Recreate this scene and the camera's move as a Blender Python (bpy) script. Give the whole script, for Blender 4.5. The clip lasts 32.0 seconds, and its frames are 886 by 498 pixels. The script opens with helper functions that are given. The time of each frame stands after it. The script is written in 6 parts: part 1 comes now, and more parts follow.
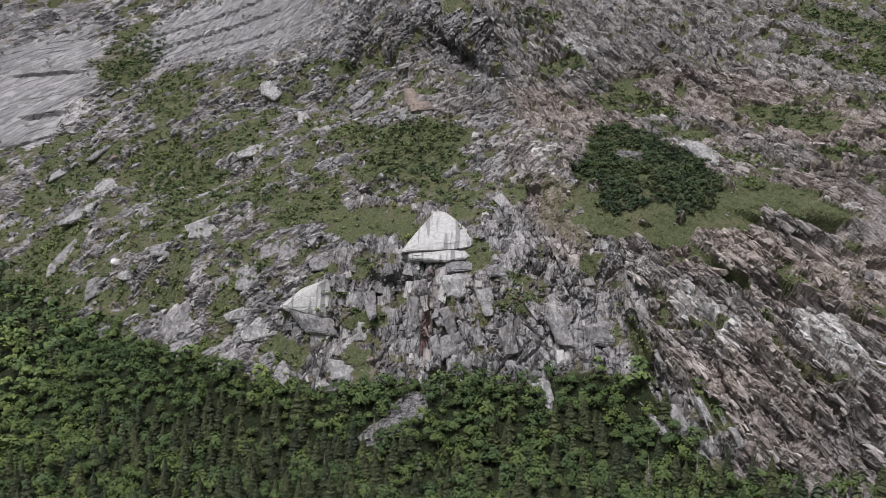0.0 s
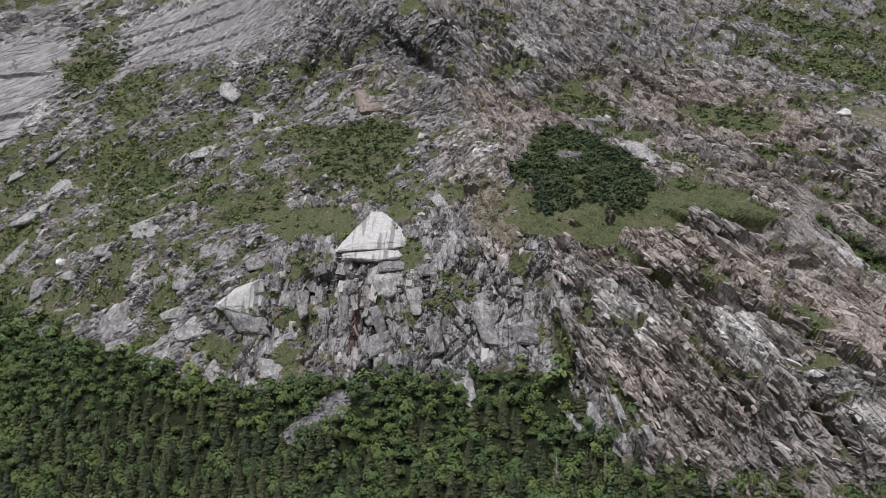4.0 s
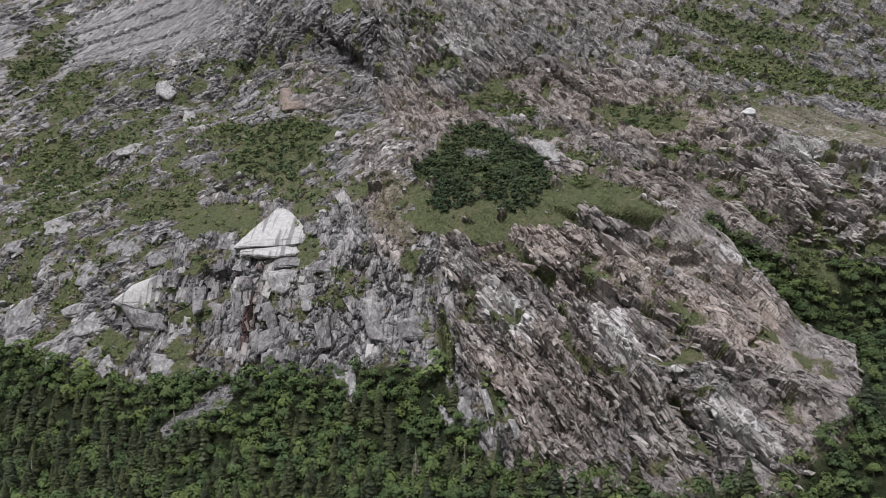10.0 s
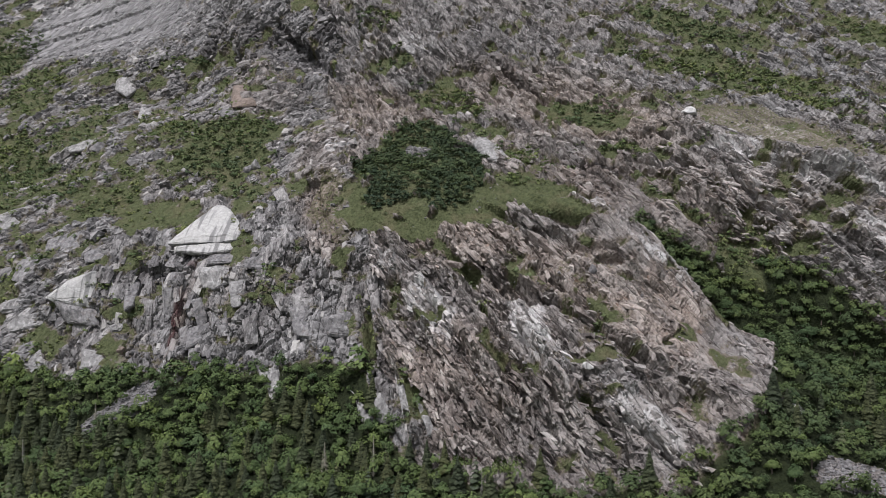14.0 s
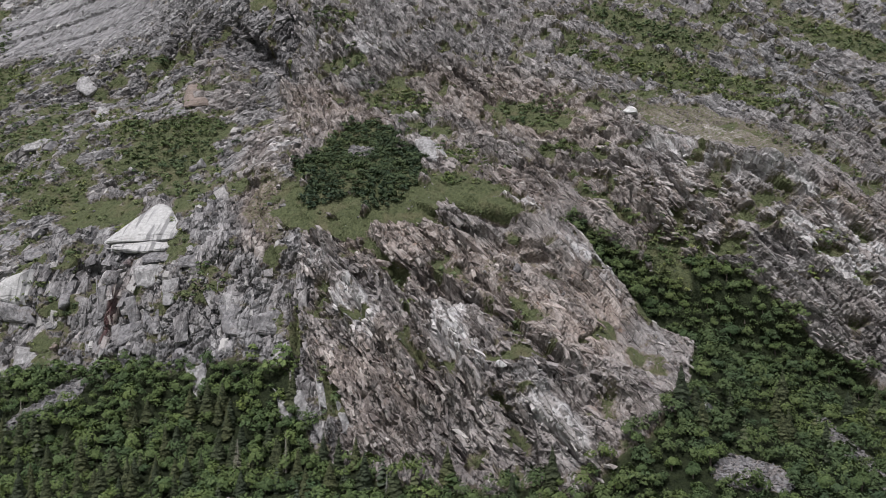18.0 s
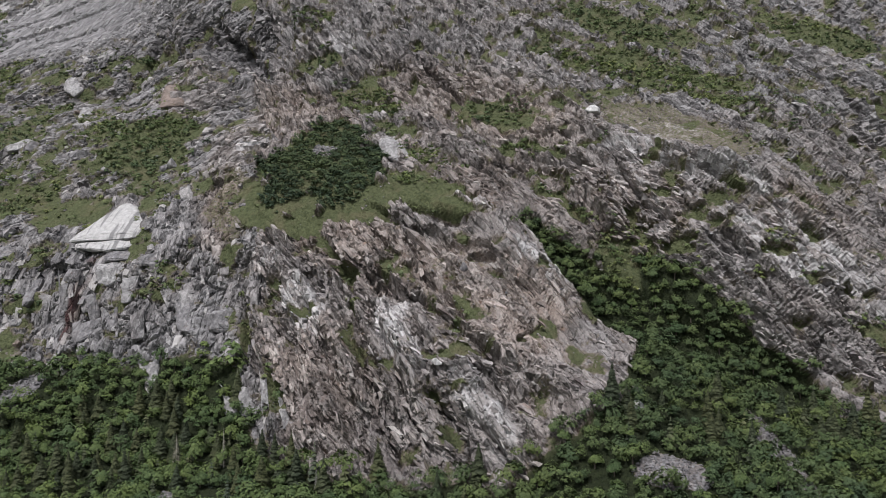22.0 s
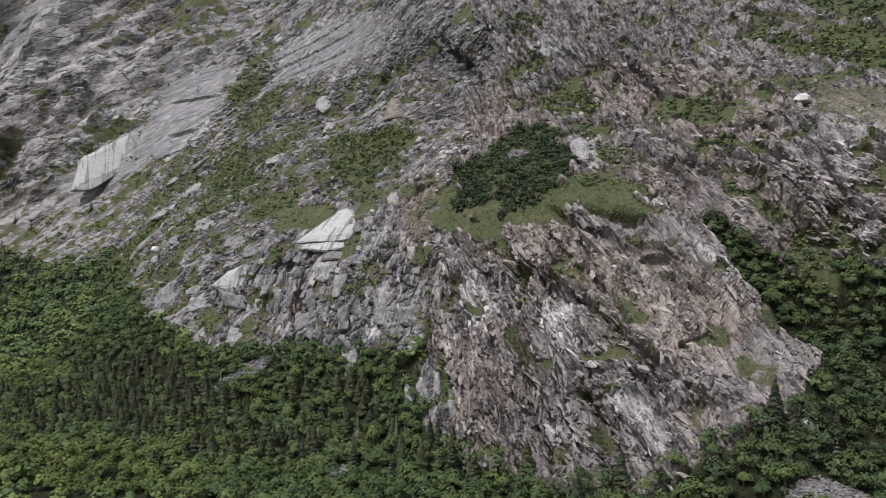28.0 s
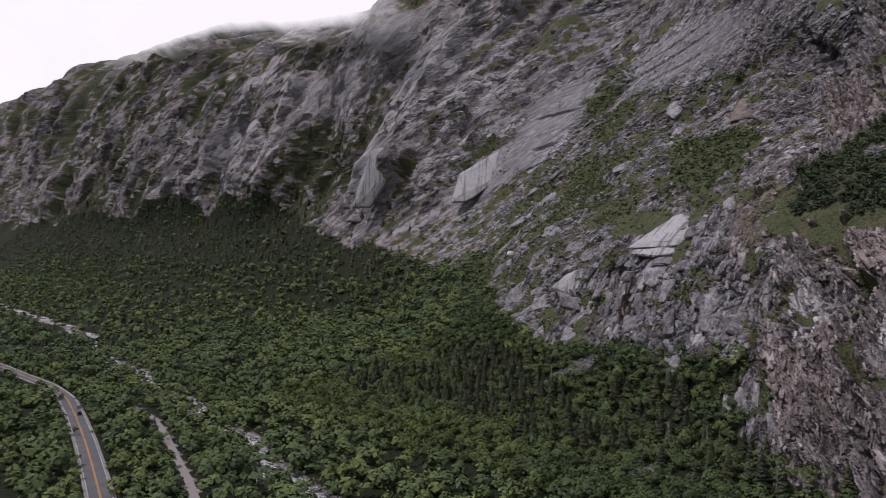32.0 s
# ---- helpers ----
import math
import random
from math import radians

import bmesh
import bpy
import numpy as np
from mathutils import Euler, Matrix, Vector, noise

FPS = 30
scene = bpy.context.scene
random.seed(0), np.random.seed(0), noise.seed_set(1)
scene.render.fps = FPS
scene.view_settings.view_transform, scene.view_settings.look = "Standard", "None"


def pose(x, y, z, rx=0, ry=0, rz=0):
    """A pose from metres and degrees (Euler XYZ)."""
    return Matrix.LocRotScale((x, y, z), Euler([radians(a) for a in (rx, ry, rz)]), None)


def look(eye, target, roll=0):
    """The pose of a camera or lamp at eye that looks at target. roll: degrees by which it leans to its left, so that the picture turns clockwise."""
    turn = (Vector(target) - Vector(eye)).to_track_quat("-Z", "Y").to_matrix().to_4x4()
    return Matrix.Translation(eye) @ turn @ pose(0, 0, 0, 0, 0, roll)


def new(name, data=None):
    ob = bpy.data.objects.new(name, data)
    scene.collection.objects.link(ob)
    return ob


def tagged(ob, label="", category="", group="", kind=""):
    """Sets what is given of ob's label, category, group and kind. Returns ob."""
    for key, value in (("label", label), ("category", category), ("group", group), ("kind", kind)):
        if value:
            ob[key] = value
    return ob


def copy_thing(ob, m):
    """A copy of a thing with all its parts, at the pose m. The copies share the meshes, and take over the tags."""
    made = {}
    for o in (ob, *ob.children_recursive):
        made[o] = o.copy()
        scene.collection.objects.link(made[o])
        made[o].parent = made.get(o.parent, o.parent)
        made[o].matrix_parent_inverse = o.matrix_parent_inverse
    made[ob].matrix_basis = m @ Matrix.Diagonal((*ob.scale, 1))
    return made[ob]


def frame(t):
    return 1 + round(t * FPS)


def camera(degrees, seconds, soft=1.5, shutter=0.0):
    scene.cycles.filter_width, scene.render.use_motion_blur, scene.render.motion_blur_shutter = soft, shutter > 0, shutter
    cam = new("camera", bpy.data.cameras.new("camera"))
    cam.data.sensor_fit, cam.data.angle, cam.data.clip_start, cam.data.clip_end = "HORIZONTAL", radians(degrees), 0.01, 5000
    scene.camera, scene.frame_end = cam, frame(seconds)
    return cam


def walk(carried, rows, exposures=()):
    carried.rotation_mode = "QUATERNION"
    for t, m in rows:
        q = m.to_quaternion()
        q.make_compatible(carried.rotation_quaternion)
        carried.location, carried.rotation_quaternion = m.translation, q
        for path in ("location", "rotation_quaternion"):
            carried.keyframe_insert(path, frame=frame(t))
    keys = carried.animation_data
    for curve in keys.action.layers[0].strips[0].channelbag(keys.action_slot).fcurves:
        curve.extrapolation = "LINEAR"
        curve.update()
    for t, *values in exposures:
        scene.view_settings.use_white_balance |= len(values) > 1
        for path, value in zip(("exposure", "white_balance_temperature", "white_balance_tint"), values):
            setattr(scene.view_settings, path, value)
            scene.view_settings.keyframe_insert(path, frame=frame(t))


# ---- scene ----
EXPOSURES = [(0.0, 0.0, 6500, 10), (29.4, 0.0, 6500, 10), (30.1, 0.0, 6350, 15), (30.8, -0.66, 6330, 17), (32.0, -0.76, 6330, 24)]
cam = camera(60.56, 32.0, soft=0.7, shutter=0.4)
walk(cam, [
    (0.0, pose(0.00, 0.00, 0.00, 89.576, 0.195, 0.001)),
    (0.5, pose(3.47, -0.30, -0.18, 89.607, 0.221, 0.024)),
    (1.0, pose(6.94, -0.60, -0.36, 89.637, 0.222, 0.025)),
    (1.5, pose(10.39, -0.87, -0.56, 89.669, 0.240, 0.030)),
    (2.0, pose(13.83, -1.08, -0.76, 89.711, 0.232, 0.023)),
    (2.5, pose(17.25, -1.24, -0.96, 89.733, 0.241, 0.021)),
    (3.0, pose(20.68, -1.39, -1.14, 89.770, 0.245, 0.017)),
    (3.5, pose(24.14, -1.58, -1.30, 89.788, 0.234, 0.008)),
    (5.5, pose(38.08, -2.60, -1.90, 89.817, 0.170, -0.062)),
    (6.0, pose(41.59, -2.86, -2.03, 89.826, 0.176, -0.079)),
    (6.5, pose(45.10, -3.13, -2.14, 89.821, 0.166, -0.094)),
    (7.0, pose(48.60, -3.40, -2.23, 89.819, 0.172, -0.123)),
    (7.5, pose(52.09, -3.67, -2.29, 89.818, 0.182, -0.132)),
    (8.0, pose(55.57, -3.94, -2.35, 89.783, 0.137, -0.152)),
    (8.5, pose(59.08, -4.19, -2.40, 89.774, 0.158, -0.170)),
    (9.0, pose(62.61, -4.42, -2.46, 89.784, 0.158, -0.166)),
    (9.5, pose(66.17, -4.62, -2.53, 89.760, 0.109, -0.179)),
    (10.0, pose(69.73, -4.79, -2.62, 89.752, 0.084, -0.184)),
    (10.5, pose(73.30, -4.95, -2.72, 89.709, 0.066, -0.192)),
    (11.0, pose(76.84, -5.07, -2.81, 89.709, 0.052, -0.187)),
    (11.5, pose(80.37, -5.18, -2.89, 89.696, 0.019, -0.186)),
    (12.0, pose(83.89, -5.31, -2.97, 89.692, -0.005, -0.173)),
    (12.5, pose(87.40, -5.45, -3.02, 89.685, -0.023, -0.170)),
    (13.0, pose(90.90, -5.59, -3.05, 89.660, -0.066, -0.171)),
    (13.5, pose(94.39, -5.73, -3.08, 89.642, -0.100, -0.159)),
    (14.0, pose(97.87, -5.90, -3.10, 89.631, -0.129, -0.158)),
    (14.5, pose(101.35, -6.10, -3.11, 89.622, -0.148, -0.159)),
    (16.5, pose(115.31, -7.07, -3.15, 89.570, -0.211, -0.132)),
    (17.0, pose(118.83, -7.38, -3.11, 89.564, -0.212, -0.114)),
    (17.5, pose(122.37, -7.74, -3.04, 89.547, -0.217, -0.083)),
    (18.0, pose(125.93, -8.12, -2.93, 89.532, -0.207, -0.066)),
    (18.5, pose(129.48, -8.46, -2.81, 89.497, -0.196, -0.047)),
    (19.0, pose(133.00, -8.78, -2.68, 89.459, -0.210, 0.043)),
    (19.5, pose(136.50, -9.12, -2.53, 89.422, -0.184, 0.820)),
    (20.0, pose(140.04, -9.49, -2.38, 89.382, -0.213, 1.206)),
    (20.5, pose(143.58, -9.89, -2.22, 89.355, -0.219, 1.227)),
    (21.0, pose(147.08, -10.32, -2.07, 89.322, -0.229, 1.239)),
    (21.5, pose(150.47, -10.73, -1.90, 89.286, -0.216, 1.252)),
    (22.0, pose(153.75, -11.12, -1.71, 89.236, -0.187, 1.533)),
    (22.5, pose(156.92, -11.50, -1.47, 89.196, -0.178, 1.724)),
    (23.0, pose(160.01, -11.88, -1.20, 89.142, -0.171, 2.072)),
    (23.5, pose(163.05, -12.23, -0.88, 89.075, -0.162, 2.742)),
    (24.0, pose(166.09, -12.55, -0.53, 89.010, -0.128, 3.661)),
    (24.5, pose(169.17, -12.82, -0.16, 88.951, -0.079, 5.258)),
    (26.5, pose(181.82, -13.54, 1.27, 88.693, -0.055, 14.001)),
    (27.0, pose(185.07, -13.68, 1.50, 88.725, 0.026, 16.582)),
    (27.5, pose(188.39, -13.76, 1.61, 88.751, 0.067, 19.019)),
    (28.0, pose(191.79, -13.82, 1.60, 88.773, 0.062, 21.635)),
    (28.5, pose(195.27, -13.86, 1.52, 88.834, 0.086, 24.276)),
    (29.0, pose(198.80, -13.88, 1.37, 88.930, 0.054, 27.765)),
    (29.5, pose(202.35, -13.84, 1.17, 89.009, 0.021, 31.496)),
    (30.0, pose(205.91, -13.74, 0.96, 89.097, 0.026, 35.270)),
    (30.5, pose(209.47, -13.56, 0.76, 89.154, 0.045, 39.040)),
    (31.0, pose(213.02, -13.32, 0.59, 89.235, -0.008, 42.793)),
    (31.5, pose(216.54, -13.04, 0.45, 89.296, -0.031, 46.452)),
    (32.0, pose(220.04, -12.74, 0.34, 89.367, -0.084, 49.779)),
], EXPOSURES)

# ---- daylight: an overcast sky, a wide soft sun behind the camera's shoulder ----
world = bpy.data.worlds.new("overcast_sky")
scene.world = world
world.use_nodes = True
wn = world.node_tree
wn.nodes.clear()
SUN_HEIGHT, SUN_TURN = radians(64), radians(205)
sky = wn.nodes.new("ShaderNodeTexSky")
sky.sky_type, sky.sun_disc, sky.sun_elevation, sky.sun_rotation = "NISHITA", False, SUN_HEIGHT, SUN_TURN
sky.dust_density, sky.air_density = 4.0, 1.0
veil = wn.nodes.new("ShaderNodeMix")
veil.data_type = "RGBA"
veil.inputs[0].default_value = 0.85
veil.inputs[7].default_value = (9.7, 10.2, 11.2, 1)
bg = wn.nodes.new("ShaderNodeBackground")
bg.inputs[1].default_value = 0.051
wout = wn.nodes.new("ShaderNodeOutputWorld")
wn.links.new(sky.outputs[0], veil.inputs[6])
wn.links.new(veil.outputs[2], bg.inputs[0])
wn.links.new(bg.outputs[0], wout.inputs[0])
sun = new("sun", bpy.data.lights.new("sun", "SUN"))
sun.data.energy, sun.data.angle, sun.data.color = 3.5, radians(12), (1.0, 0.97, 0.985)
sun.matrix_world = look((0, 0, 0), (-math.sin(SUN_TURN) * math.cos(SUN_HEIGHT), -math.cos(SUN_TURN) * math.cos(SUN_HEIGHT), -math.sin(SUN_HEIGHT)))


# ---- small helpers ----
def part(name, bm, material, parent, label=""):
    """Links a bmesh as one mesh object under a thing or a part."""
    me = bpy.data.meshes.new(name)
    bm.to_mesh(me)
    bm.free()
    return part_mesh(name, me, material, parent, label)


def part_mesh(name, me, material, parent, label=""):
    if material and not me.materials:
        me.materials.append(material)
    ob = new(name, me)
    ob.parent = parent
    return tagged(ob, label=label)


def mesh_from(name, verts, faces, smooth=False):
    """A mesh from arrays; faces all triangles or all quads."""
    verts, faces = np.asarray(verts, np.float32), np.asarray(faces, np.int32)
    me = bpy.data.meshes.new(name)
    n, k = faces.shape
    me.vertices.add(len(verts))
    me.vertices.foreach_set("co", verts.ravel())
    me.loops.add(n * k)
    me.loops.foreach_set("vertex_index", faces.ravel())
    me.polygons.add(n)
    me.polygons.foreach_set("loop_start", np.arange(0, n * k, k, dtype=np.int32))
    me.polygons.foreach_set("use_smooth", np.full(n, smooth))
    me.update(calc_edges=True)
    return me


def hash01(*ints):
    h = np.zeros(np.broadcast(*ints).shape, np.uint32)
    for i, v in enumerate(ints):
        h = (h ^ (np.asarray(v).astype(np.int64).astype(np.uint32) * np.uint32((0x9E3779B1, 0x85EBCA77, 0xC2B2AE3D, 0x27D4EB2F)[i]))) * np.uint32(0x2C1B3C6D)
        h ^= h >> np.uint32(15)
    h = h * np.uint32(0x297A2D39)
    h ^= h >> np.uint32(14)
    return (h & np.uint32(0xFFFFFF)).astype(np.float32) / np.float32(0xFFFFFF)


def vnoise(x, y, z, seed=0):
    """Smooth value noise, -1 to 1."""
    xi, yi, zi = np.floor(x), np.floor(y), np.floor(z)
    fx, fy, fz = x - xi, y - yi, z - zi
    fx, fy, fz = (f * f * (3 - 2 * f) for f in (fx, fy, fz))
    out = 0
    for dx in (0, 1):
        for dy in (0, 1):
            for dz in (0, 1):
                w = (fx if dx else 1 - fx) * (fy if dy else 1 - fy) * (fz if dz else 1 - fz)
                out = out + w * hash01(xi + dx, yi + dy, zi + dz, seed)
    return out * 2 - 1


def fbm(x, y, z, octaves=4, seed=0, gain=0.5):
    total, amp, norm = 0, 1.0, 0.0
    for o in range(octaves):
        total = total + amp * vnoise(x, y, z, seed + 17 * o)
        norm, amp = norm + amp, amp * gain
        x, y, z = x * 2.03 + 11.3, y * 2.03 + 5.7, z * 2.03 + 3.1
    return total / norm


def facets(u, v, seed, tilt=0.55, round_off=0.75):
    """Rock broken into tilted plates that meet in creases: the height at (u, v), and how near a joint is (0 in it)."""
    ui, vi = np.floor(u), np.floor(v)
    best, second = np.full(u.shape, -9.0, np.float32), np.full(u.shape, -9.0, np.float32)
    for du in (-1, 0, 1):
        for dv in (-1, 0, 1):
            cu, cv = ui + du, vi + dv
            a, b = u - cu - hash01(cu, cv, seed), v - cv - hash01(cu, cv, seed + 1)
            gu, gv = hash01(cu, cv, seed + 3) * 2 - 1, hash01(cu, cv, seed + 4) * 2 - 1
            h = 0.45 * hash01(cu, cv, seed + 2) + tilt * (a * gu + b * gv) - round_off * (a * a + b * b)
            second = np.maximum(second, np.minimum(best, h))
            best = np.maximum(best, h)
    return best * 2 - 0.2, best - second


def smooth01(v, a, b):
    t = np.clip((v - a) / (b - a), 0, 1)
    return t * t * (3 - 2 * t)


def blobs(rows, x, z, inner=0.55, outer=1.2):
    """How far each place lies inside patches given as (x, z, half width, half height, turn in degrees, weight)."""
    total = np.zeros(x.shape, np.float32)
    for cx, cz, rx, rz, turn, weight in rows:
        near = (np.abs(x - cx) < 2 * max(rx, rz)) & (np.abs(z - cz) < 2 * max(rx, rz))
        if not near.any():
            continue
        c, s = math.cos(radians(turn)), math.sin(radians(turn))
        dx, dz = x[near] - cx, z[near] - cz
        r = np.sqrt(((dx * c + dz * s) / rx) ** 2 + ((dz * c - dx * s) / rz) ** 2)
        total[near] += weight * (1 - smooth01(r, inner, outer))
    return total


# ---- materials ----
class Nodes:
    """Short hand for building a node material."""

    def __init__(self, name):
        self.mat = bpy.data.materials.new(name)
        self.mat.use_nodes = True
        self.t = self.mat.node_tree
        self.bsdf = self.t.nodes["Principled BSDF"]
        self.coord = self.t.nodes.new("ShaderNodeTexCoord").outputs["Object"]

    def put(self, socket, value):
        if isinstance(value, bpy.types.NodeSocket):
            self.t.links.new(value, socket)
        elif isinstance(value, (tuple, list)) and len(value) == 3 and socket.type == "RGBA":
            socket.default_value = (*value, 1)
        else:
            socket.default_value = value

    def noise(self, scale, detail=4, rough=0.55, vector=None, kind="Fac", distort=0.0):
        n = self.t.nodes.new("ShaderNodeTexNoise")
        self.put(n.inputs["Vector"], vector or self.coord)
        for key, v in (("Scale", scale), ("Detail", detail), ("Roughness", rough), ("Distortion", distort)):
            n.inputs[key].default_value = v
        return n.outputs[kind]

    def cells(self, scale, vector=None, feature="F1", kind="Distance", metric="EUCLIDEAN"):
        n = self.t.nodes.new("ShaderNodeTexVoronoi")
        n.feature = feature
        if feature != "DISTANCE_TO_EDGE":
            n.distance = metric
        self.put(n.inputs["Vector"], vector or self.coord)
        n.inputs["Scale"].default_value = scale
        return n.outputs[kind]

    def span(self, value, a, b, lo=0.0, hi=1.0):
        n = self.t.nodes.new("ShaderNodeMapRange")
        for i, v in enumerate((value, a, b, lo, hi)):
            self.put(n.inputs[i], v)
        return n.outputs[0]

    def mix(self, fac, a, b, blend="MIX"):
        n = self.t.nodes.new("ShaderNodeMix")
        n.data_type, n.blend_type = "RGBA", blend
        for i, v in ((0, fac), (6, a), (7, b)):
            self.put(n.inputs[i], v)
        return n.outputs[2]

    def math(self, op, a, b=0.0):
        n = self.t.nodes.new("ShaderNodeMath")
        n.operation = op
        n.use_clamp = op in ("MULTIPLY", "ADD", "SUBTRACT")
        self.put(n.inputs[0], a)
        self.put(n.inputs[1], b)
        return n.outputs[0]

    def attr(self, name, kind="Fac"):
        n = self.t.nodes.new("ShaderNodeAttribute")
        n.attribute_name = name
        return n.outputs[kind]

    def scaled(self, vector, scale):
        n = self.t.nodes.new("ShaderNodeVectorMath")
        n.operation = "MULTIPLY"
        self.put(n.inputs[0], vector)
        n.inputs[1].default_value = scale
        return n.outputs[0]

    def random(self):
        return self.t.nodes.new("ShaderNodeObjectInfo").outputs["Random"]

    def island(self):
        return self.t.nodes.new("ShaderNodeNewGeometry").outputs["Random Per Island"]

    def bump(self, height, strength=0.5, distance=0.1, normal=None):
        n = self.t.nodes.new("ShaderNodeBump")
        n.inputs["Strength"].default_value = strength
        n.inputs["Distance"].default_value = distance
        self.put(n.inputs["Height"], height)
        if normal:
            self.put(n.inputs["Normal"], normal)
        return n.outputs[0]

    def done(self, color, rough=0.9, normal=None, metal=0.0, specular=0.3):
        self.put(self.bsdf.inputs["Base Color"], color)
        self.put(self.bsdf.inputs["Roughness"], rough)
        self.put(self.bsdf.inputs["Metallic"], metal)
        self.put(self.bsdf.inputs["Specular IOR Level"], specular)
        if normal:
            self.put(self.bsdf.inputs["Normal"], normal)
        return self.mat


def plates(m, strata, scale, stretch, bend=0.1, metric="CHEBYCHEV"):
    """Random value and vector of each flat plate of the broken rock, plates lying along the beds."""
    t = m.t
    wave = m.noise(scale * 0.9, 2, 0.5, strata, "Color")
    off = t.nodes.new("ShaderNodeVectorMath")
    off.operation = "MULTIPLY_ADD"
    m.put(off.inputs[0], wave)
    off.inputs[1].default_value = (bend / scale,) * 3
    m.put(off.inputs[2], strata)
    return m.cells(scale, m.scaled(off.outputs[0], stretch), kind="Color", metric=metric)


def tilted(m, normal, plate, amount):
    """The normal leaning a different way on every plate."""
    t = m.t
    lean = t.nodes.new("ShaderNodeVectorMath")
    lean.operation = "MULTIPLY_ADD"
    m.put(lean.inputs[0], plate)
    lean.inputs[1].default_value = (2 * amount,) * 3
    lean.inputs[2].default_value = (-amount,) * 3
    both = t.nodes.new("ShaderNodeVectorMath")
    both.operation = "ADD"
    m.put(both.inputs[0], normal)
    m.put(both.inputs[1], lean.outputs[0])
    unit = t.nodes.new("ShaderNodeVectorMath")
    unit.operation = "NORMALIZE"
    m.put(unit.inputs[0], both.outputs[0])
    return unit.outputs[0]


def grey_of(m, color):
    n = m.t.nodes.new("ShaderNodeSeparateColor")
    m.put(n.inputs[0], color)
    return n.outputs[1]


def rock_color(m, strata, warm, pale, shade_stain, p1, p2, p3):
    """Fractured granite and gneiss: grey, brown and pale plates and bands along the beds, rust, dark lichen and
    painted-in shade.
    """
    band = m.noise(0.16, 6, 0.65, m.scaled(strata, (0.35, 1.6, 1.0)), distort=0.6)
    fine = m.noise(1.2, 7, 0.74, m.scaled(strata, (0.6, 1.3, 1.0)))
    broad = m.noise(0.035, 4, 0.6)
    tone = m.math("ADD", m.math("MULTIPLY", m.span(fine, 0.28, 0.72), 0.38), m.math("ADD", m.math("MULTIPLY", grey_of(m, p1), 0.26), m.math("ADD", m.math("MULTIPLY", grey_of(m, p2), 0.22), m.math("MULTIPLY", grey_of(m, p3), 0.14))))
    tone = m.math("ADD", m.math("MULTIPLY", m.span(tone, 0.24, 0.84), 0.8), m.span(m.noise(6.0, 4, 0.75), 0.3, 0.7, 0.0, 0.2))
    grey = m.mix(tone, (0.036, 0.035, 0.037), (0.41, 0.403, 0.408))
    brown = m.mix(tone, (0.042, 0.033, 0.029), (0.53, 0.445, 0.395))
    c = m.mix(m.math("ADD", m.math("MULTIPLY", warm, 0.85), m.span(broad, 0.42, 0.7, 0.0, 0.25)), grey, brown)
    rust = m.span(m.noise(0.22, 5, 0.7), 0.6, 0.74)
    c = m.mix(m.math("MULTIPLY", rust, m.math("ADD", m.math("MULTIPLY", warm, 0.6), 0.1)), c, (0.27, 0.15, 0.09))
    light = m.math("MULTIPLY", m.math("ADD", m.span(m.math("ADD", m.math("MULTIPLY", band, 0.7), m.math("MULTIPLY", grey_of(m, p2), 0.3)), 0.45, 0.6), m.math("MULTIPLY", pale, 0.25)), m.math("ADD", pale, 0.2))
    c = m.mix(light, c, (0.56, 0.545, 0.545))
    gloom = m.span(m.noise(0.055, 5, 0.65, m.scaled(strata, (0.5, 1.6, 1.0))), 0.54, 0.7)
    # random dark bands and the painted shade patches, mixed towards near-black
    c = m.mix(m.math("MULTIPLY", m.math("ADD", gloom, m.math("MULTIPLY", shade_stain, m.span(fine, 0.35, 0.6, 0.5, 1.0))), 0.62), c, (0.058, 0.052, 0.054))
    c = m.mix(m.math("MULTIPLY", m.attr("smooth"), 0.72), c, m.mix(m.span(m.noise(0.4, 6, 0.7, m.scaled(strata, (0.3, 1.3, 1.0))), 0.3, 0.7), (0.13, 0.126, 0.13), (0.33, 0.322, 0.33)))
    specks = m.span(m.noise(2.6, 4, 0.65, m.scaled(strata, (0.5, 1.4, 1.0))), 0.62, 0.7)
    c = m.mix(m.math("MULTIPLY", specks, 0.5), c, (0.58, 0.56, 0.56))
    lichen = m.span(m.noise(1.3, 5, 0.7), 0.6, 0.72)
    c = m.mix(m.math("MULTIPLY", lichen, 0.6), c, (0.045, 0.042, 0.042))
    seam = m.span(m.cells(0.24, m.scaled(strata, (0.2, 1.5, 1.0)), "DISTANCE_TO_EDGE"), 0.045, 0.012)
    return m.mix(m.math("MULTIPLY", seam, m.span(m.math("SUBTRACT", band, m.math("MULTIPLY", warm, 0.25)), 0.42, 0.58, 0.0, 0.65)), c, (0.028, 0.026, 0.027)), fine


